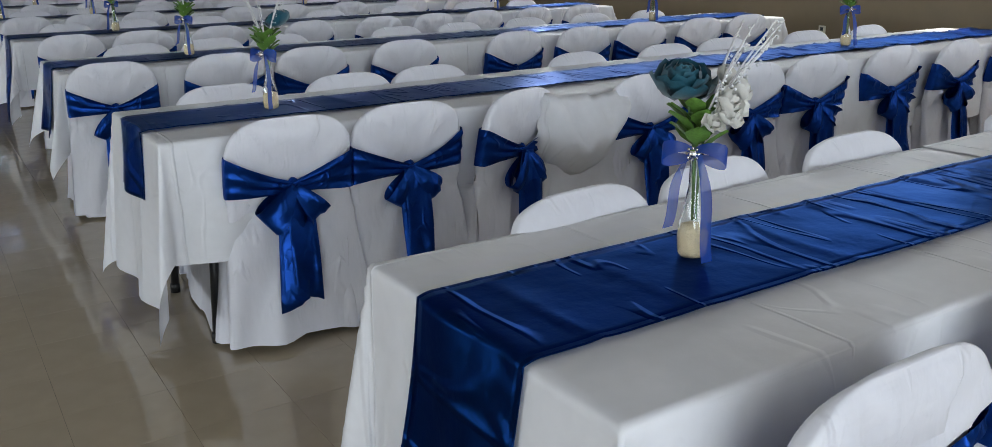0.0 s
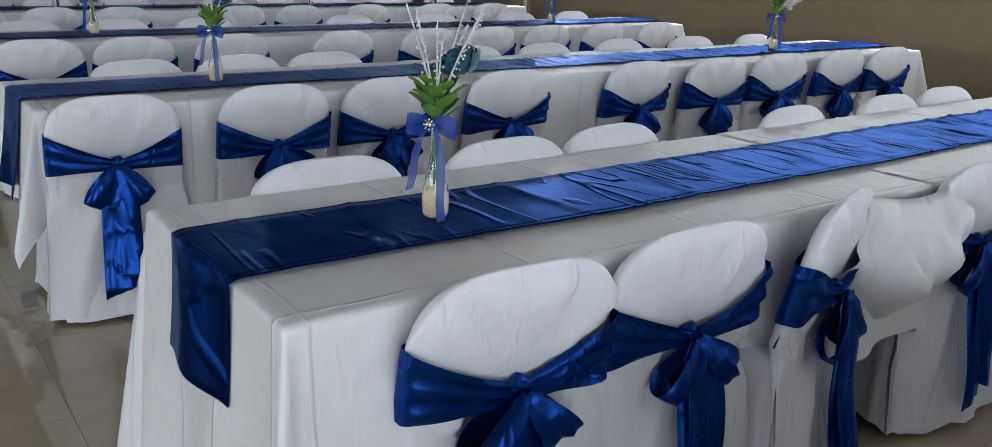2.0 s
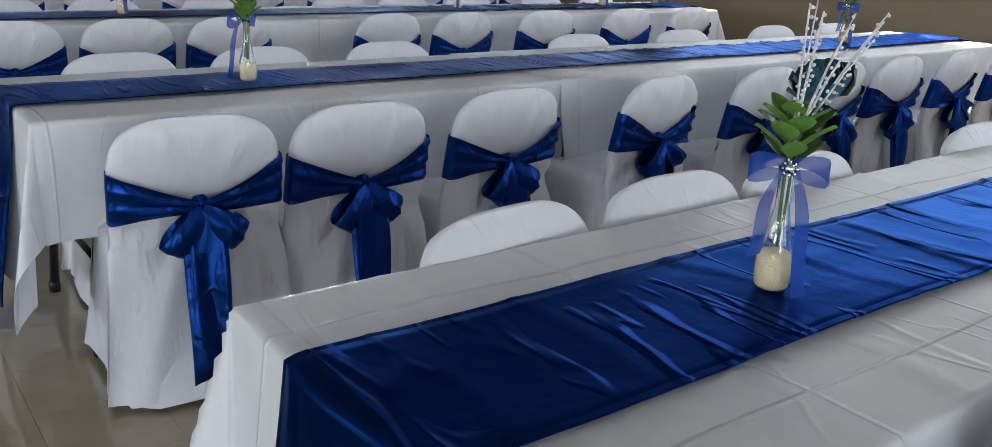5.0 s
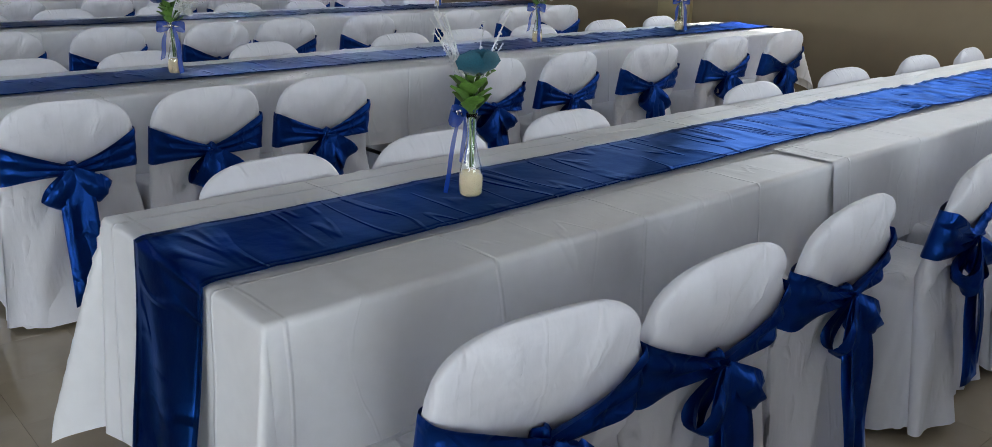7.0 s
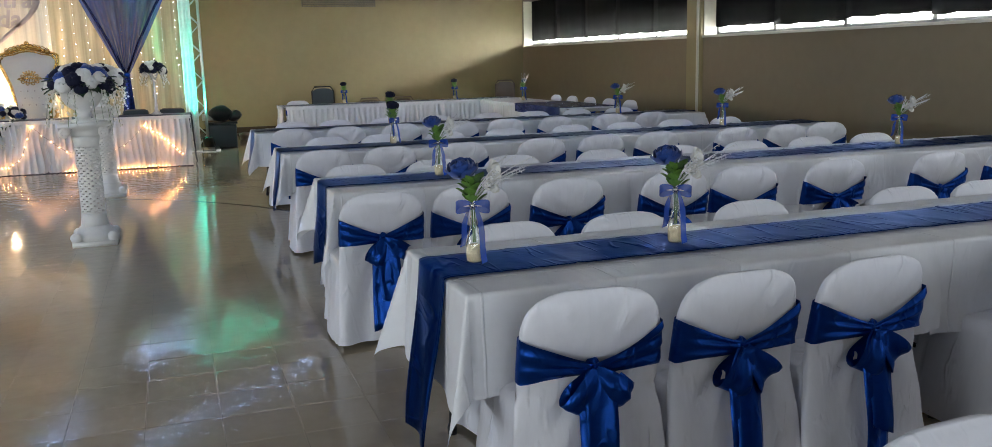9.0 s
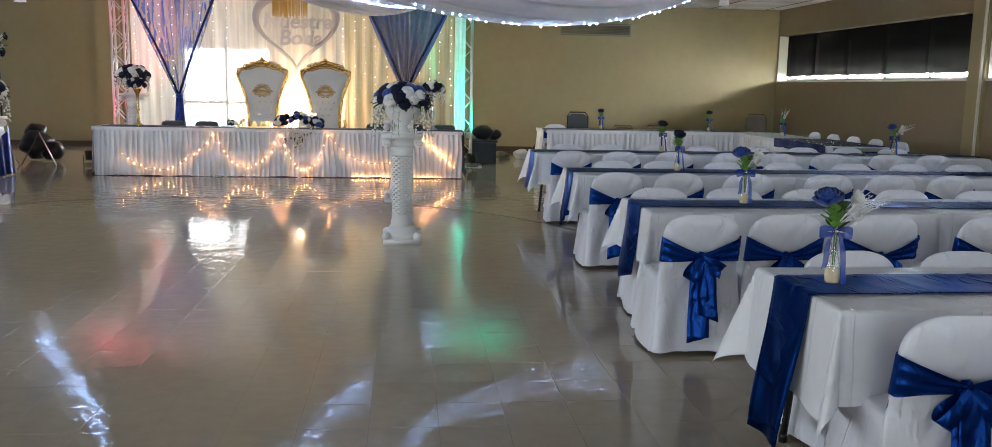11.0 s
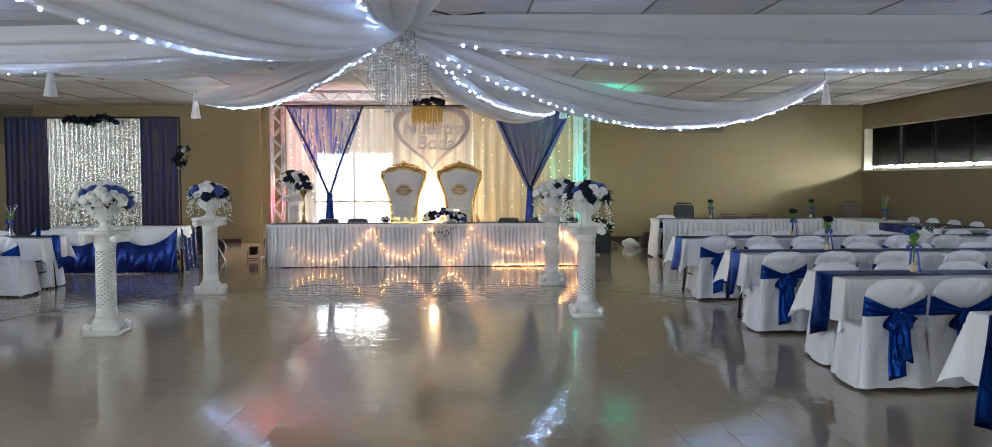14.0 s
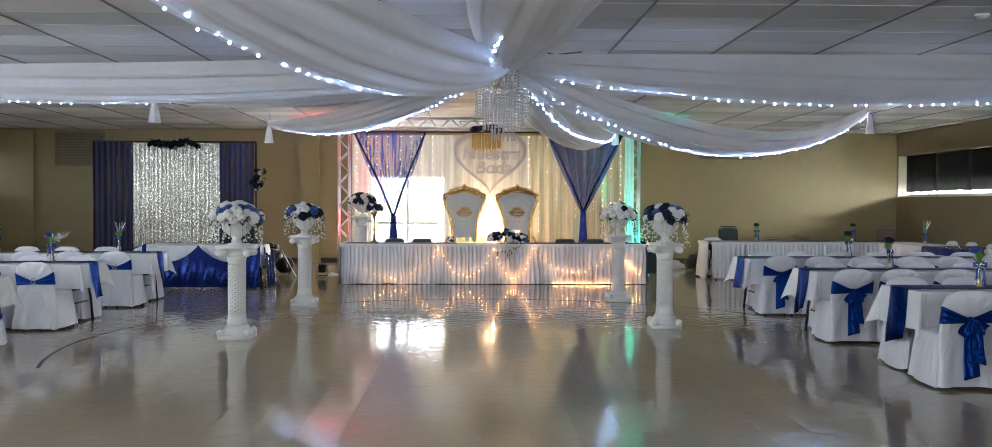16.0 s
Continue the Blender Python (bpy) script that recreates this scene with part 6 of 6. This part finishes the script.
for x, y, r_, m_, lb in ((1.35, 26.2, 0.16, CLOTH, "crumpled white cloth heap on the floor by the wall"), (1.75, 25.6, 0.30, BAGM, "black bag heap on the floor by the wall"), (0.95, 26.5, 0.12, TAUPE, "small brown bag on the floor by the wall")):
    s = Soup()
    s.ball((0, 0, r_ * 0.6), r_, 16, 0.7)
    s.ball((r_, 0.05, r_ * 0.4), r_ * 0.7, 14, 0.6)
    s.v = [(a + 0.25 * r_ * wob(a, b, c, 9), b + 0.25 * r_ * wob(b, c, a, 9), max(0.002, c + 0.2 * r_ * wob(c, a, b, 9))) for a, b, c in s.v]
    ob = s.make("crumpled_cloth" if m_ is CLOTH else "bag", m_)
    ob.location = (x, y, 0)
    tagged(ob, lb, "heap" if m_ is CLOTH else "bag")


# ---- wall and ceiling fittings ----
def louvre(x0, x1, z0, z1, n, label):
    v = thing("wall_vent", label, "vent", pose(0, 0, 0))
    f = Soup()
    f.box(x0, x1, YN - 0.03, YN - 0.003, z0, z0 + 0.03)
    f.box(x0, x1, YN - 0.03, YN - 0.003, z1 - 0.03, z1)
    f.box(x0, x0 + 0.03, YN - 0.03, YN - 0.003, z0 + 0.03, z1 - 0.03)
    f.box(x1 - 0.03, x1, YN - 0.03, YN - 0.003, z0 + 0.03, z1 - 0.03)
    f.make("frame", VENTM, v, smooth=False)
    for k in range(n):
        z = z0 + 0.04 + (z1 - z0 - 0.08) * (k + 0.5) / n
        s = Soup()
        h = (z1 - z0 - 0.08) / n * 0.45
        s.add([(x0 + 0.03, YN - 0.026, z - h), (x1 - 0.03, YN - 0.026, z - h), (x1 - 0.03, YN - 0.006, z + h), (x0 + 0.03, YN - 0.006, z + h), (x0 + 0.03, YN - 0.023, z - h), (x1 - 0.03, YN - 0.023, z - h), (x1 - 0.03, YN - 0.003, z + h), (x0 + 0.03, YN - 0.003, z + h)], [(0, 1, 2, 3), (7, 6, 5, 4)])
        s.make("slat", VENTM, v, smooth=False)
    return v


louvre(-14.1, -12.85, 2.45, 3.35, 12, "large dull metal louvre vent high on the wall")
louvre(2.50, 4.16, 2.70, 2.99, 6, "low wide metal vent grille high on the wall")
for x, y in ((0.12, 17.1), (1.9, 21.0), (-9.5, 20.2)):
    d = thing("ceiling_vent", "round white ceiling air diffuser", "vent", pose(x, y, ZC))
    s = Soup()
    s.lathe([(0.21, 0.0), (0.20, -0.02), (0.16, -0.028), (0.15, -0.01)], 24, cap=False)
    s.make("frame", PLAST, d)
    s = Soup()
    s.lathe([(0.12, -0.012), (0.11, -0.035), (0.02, -0.04)], 20)
    s.make("cone", PLAST, d)
dt = thing("smoke_detector", "round white smoke detector on the ceiling", "detector", pose(1.58, 13.85, ZC))
s = Soup()
s.lathe([(0.07, -0.002), (0.07, -0.02), (0.045, -0.045), (0.01, -0.048)], 20)
s.make("housing", PLAST, dt)
for x, y in ((3.4, 19.6), (-3.1, 25.9), (-9.6, 22.6), (5.2, 13.0)):
    tf = thing("ceiling_light", "recessed fluorescent ceiling light, switched off", "light", pose(x, y, ZC))
    slab("frame", -0.62, 0.62, -0.3, 0.3, -0.012, -0.004, GRIDM, tf)
    slab("diffuser", -0.58, 0.58, -0.27, 0.27, -0.017, -0.0125, mat("milky_diffuser", (0.7, 0.72, 0.72), 0.3, vary=0.03, scale=4), tf)
ol = thing("wall_outlet", "cream double socket plate on the wall", "outlet", pose(XE - 0.012, 6.9, 0.45))
slab("plate", -0.006, 0.008, -0.04, 0.04, -0.06, 0.06, CREAM, ol, bevel=0.003)
slab("socket", -0.009, -0.0065, -0.018, 0.018, -0.045, -0.01, GREYP, ol)
slab("socket", -0.009, -0.0065, -0.018, 0.018, 0.01, 0.045, GREYP, ol)
cbw = thing("wall_cable", "thin black cable hanging down the wall", "cable", pose(0, 0, 0))
g = Soup()
g.tube([(XE - 0.012, 9.6 + 0.05 * math.sin(k * 0.9), 3.3 - 0.26 * k) for k in range(9)], 0.005, 5)
g.make("lead", BLACKM, cbw)

# ---- ceiling drapery with string lights ----
HUB = Vector((-3.12, 14.9, 3.02))


def swag(end, sag, width, seed, label, tail=True, tilt=0.0):
    """A voile length from the hub to the ceiling at end, hanging in a curve, with cool string lights along it."""
    end = Vector(end)
    d = end - HUB
    flat = Vector((d.x, d.y, 0)).normalized()
    side = Vector((flat.y, -flat.x, 0))
    sw = thing("ceiling_swag", label, "drapery", None, "voile swags from the ceiling hub")
    n, m_ = 44, 44
    vs = []

    def at(t, v):
        c = HUB + d * t
        z = c.z - sag * 4 * t * (1 - t)
        w = width * (0.16 + 0.84 * math.sin(math.pi * min(1, max(0, t)) ** 0.85) ** 0.7) if 0 < t < 1 else width * 0.16
        gather = 0.020 * math.sin(v * 17 + seed + 2.5 * t) + 0.014 * math.sin(v * 33 + 2 * seed + 1.5 * t)
        drop = 0.62 * w * (1 - v * v)
        return Vector((c.x, c.y, 0)) + side * (w * v * 0.9 + gather * 0.6) + Vector((0, 0, z - drop + gather + tilt * v * w + 0.25 * width * 0.5))
    for i in range(n + 1):
        for j in range(m_ + 1):
            vs.append(at(i / n, 2 * j / m_ - 1))
    link("voile", vs, grid_faces(m_ + 1, n + 1), SHEERW, sw)
    bl, wr, rnd = Soup(), Soup(), random.Random(seed)
    ln = d.length
    for v in {1: (0.16,), 8: (0.5,), 2: (0.12,), 3: (0.55,), 4: (0.0,), 5: (), 6: (0.0, 0.6), 7: (0.05,)}.get(seed, (0.0,)):
        k = int(ln / 0.145)
        pts = []
        for i in range(k + 1):
            t = 0.02 + 0.96 * i / k
            p = at(t, v + 0.05 * math.sin(9 * t + seed)) + Vector((0, 0, -0.016 if rnd.random() < 0.75 else 0.010)) + side * (0.02 if v > 0 else 0)
            pts.append(p)
            if 0.05 < t < (0.30 if seed == 8 else 1) and rnd.random() < 0.92:
                bl.ball(p + Vector((rnd.uniform(-1, 1), rnd.uniform(-1, 1), rnd.uniform(-1, 1))) * 0.012, 0.0085 + 0.003 * rnd.random(), 6)
        wr.tube(pts, 0.0012, 3)
    if bl.v:
        tagged(bl.make("bulb", LEDC, sw), kind="stuff")
        wr.make("wire", TWIG, sw)
    g = Soup()
    g.tube([at(1, 0) + Vector((0, 0, 0.0)), Vector((end.x, end.y, ZC))], 0.004, 5)
    g.make("hook", BLACKM, sw)
    if tail:
        vs = []
        for i in range(8):
            t = i / 7
            for j in range(13):
                a = 6.2832 * j / 12
                r_ = (0.035 + 0.05 * t) * (1 + 0.2 * math.sin(4 * a))
                vs.append((end.x + flat.x * 0.08 + r_ * math.cos(a), end.y + flat.y * 0.08 + r_ * math.sin(a), end.z - 0.02 - 0.36 * t))
        link("tail", vs, grid_faces(13, 8), SHEERW, sw)
    return sw


LB = "white voile swag with cool string lights, gathered at the ceiling"
swag((3.9, 21.6, 3.22), 0.62, 0.54, 1, LB)
swag((7.4, 16.3, 3.33), 0.11, 0.74, 2, LB)
swag((-0.42, 24.05, 3.15), 0.46, 0.44, 3, LB)
swag((-7.65, 24.0, 3.15), 0.22, 0.42, 4, LB)
swag((-8.4, 19.4, 3.15), 0.10, 0.36, 5, "white voile swag without lights, gathered at the ceiling")
swag((-13.2, 17.0, 3.25), 0.13, 0.62, 6, LB)
swag((-6.0, 9.0, 3.3), 0.35, 0.74, 7, LB)
swag((-2.7, 5.6, 3.25), 0.05, 0.62, 8, LB)

hb = thing("ceiling_hub", "black hanging ring and cable gathering the voile swags", "hub", pose(*HUB))
s = Soup()
s.tube([(0.16 * math.cos(a), 0.16 * math.sin(a), 0.05) for a in [0.524 * i for i in range(13)]], 0.010, 6)
s.make("ring", BLACKM, hb)
s = Soup()
for a in (0, 2.1, 4.2):
    s.tube([(0.16 * math.cos(a), 0.16 * math.sin(a), 0.05), (0.03 * math.cos(a), 0.03 * math.sin(a), 0.375)], 0.004, 5)
s.tube([(0.05, -0.05, 0.30), (0.25, -0.1, 0.17), (0.55, -0.1, 0.10), (0.85, -0.05, 0.14)], 0.008, 5)
s.make("cable", BLACKM, hb)

ch = thing("crystal_chandelier", "tiered acrylic crystal bead chandelier under the ceiling hub", "chandelier", pose(HUB.x + 0.0, HUB.y, 2.1))
for rad, zt, nb, k in ((0.30, 0.62, 34, 8), (0.22, 0.60, 26, 12), (0.13, 0.58, 16, 15), (0.17, 0.86, 18, 7)):
    s = Soup()
    for i in range(nb):
        a = 6.2832 * i / nb
        for j in range(k):
            s.ball((rad * math.cos(a), rad * math.sin(a), zt - 0.034 * j), 0.0105, 5, 1.25)
    tagged(s.make("bead_tier", CRYSTAL, ch), kind="stuff")
    s = Soup()
    s.tube([(rad * math.cos(0.3142 * i), rad * math.sin(0.3142 * i), zt + 0.012) for i in range(21)], 0.006, 5)
    s.make("hoop", ALU, ch)
s = Soup()
s.tube([(0, 0, 0.6), (0, 0, 1.0)], 0.006, 5)
s.make("hanger", ALU, ch)

# ---- painted floor lines ----
ring = Soup()
CR = 4.4
ring.add([(-3.3 + (CR + 0.018 * q) * math.cos(a), 14.9 + (CR + 0.018 * q) * math.sin(a), 0.0015) for q in (-1, 1) for a in [radians(-22 + 224 * i / 160) for i in range(161)]], grid_faces(161, 2)[0:160])
setting(ring.make("court_line", DARKL), "dark painted circle line on the floor", "floor line")
rl = Soup()
rl.add([(1.45, -6.9, 0.0015), (1.53, -6.9, 0.0015), (1.53, 9.2, 0.0015), (1.45, 9.2, 0.0015)], [(0, 1, 2, 3)])
setting(rl.make("court_line", RED), "dark red painted court line on the floor", "floor line")

# ---- floor tiles ----
P, GAP = 0.3075, 0.0004
floor = bpy.data.objects["floor"]
h = P / 2 - GAP
tile_me = bpy.data.meshes.new("tile")
tile_me.from_pydata([(-h, -h, -0.006), (h, -h, -0.006), (h, h, -0.006), (-h, h, -0.006), (-h, -h, -0.0006), (h, -h, -0.0006), (h, h, -0.0006), (-h, h, -0.0006),
                     (-h + 0.0005, -h + 0.0005, 0), (h - 0.0005, -h + 0.0005, 0), (h - 0.0005, h - 0.0005, 0), (-h + 0.0005, h - 0.0005, 0)], [],
                    [(0, 1, 5, 4), (1, 2, 6, 5), (2, 3, 7, 6), (3, 0, 4, 7), (4, 5, 9, 8), (5, 6, 10, 9), (6, 7, 11, 10), (7, 4, 8, 11), (8, 9, 10, 11)])
tile_me.materials.append(FLOORM)
rest = Soup()
i0, i1 = int((XW - 0.0) / P) - 1, int(XE / P) + 1
j0, j1 = int(YS / P) - 1, int(YN / P) + 1
tr = random.Random(12)
for i in range(i0, i1):
    for j in range(j0, j1):
        ta, tb = tr.gauss(0, 0.0007), tr.gauss(0, 0.0007)
        x, y = (i + 0.5) * P, (j + 0.5) * P + 0.1
        if x + h < XW or x - h > XE or y + h < YS or y - h > YN:
            continue
        near = -1.6 < x < 0.9 and 2.4 < y < 12.3
        if near:
            t = new("tile", tile_me)
            t.parent = floor
            t.location, t.rotation_euler = (x, y, 0), (tb, -ta, 0)
        else:
            rest.add([(max(XW, min(XE, x + a)), max(YS, min(YN, y + b)), c + a * ta + b * tb) for a, b, c in ((-h, -h, -0.004), (h, -h, -0.004), (h, h, -0.004), (-h, h, -0.004), (-h, -h, 0), (h, -h, 0), (h, h, 0), (-h, h, 0))],
                     [(0, 1, 5, 4), (1, 2, 6, 5), (2, 3, 7, 6), (3, 0, 4, 7), (4, 5, 6, 7)])
tagged(rest.make("tile_field", FLOORM, floor, smooth=False), kind="stuff")
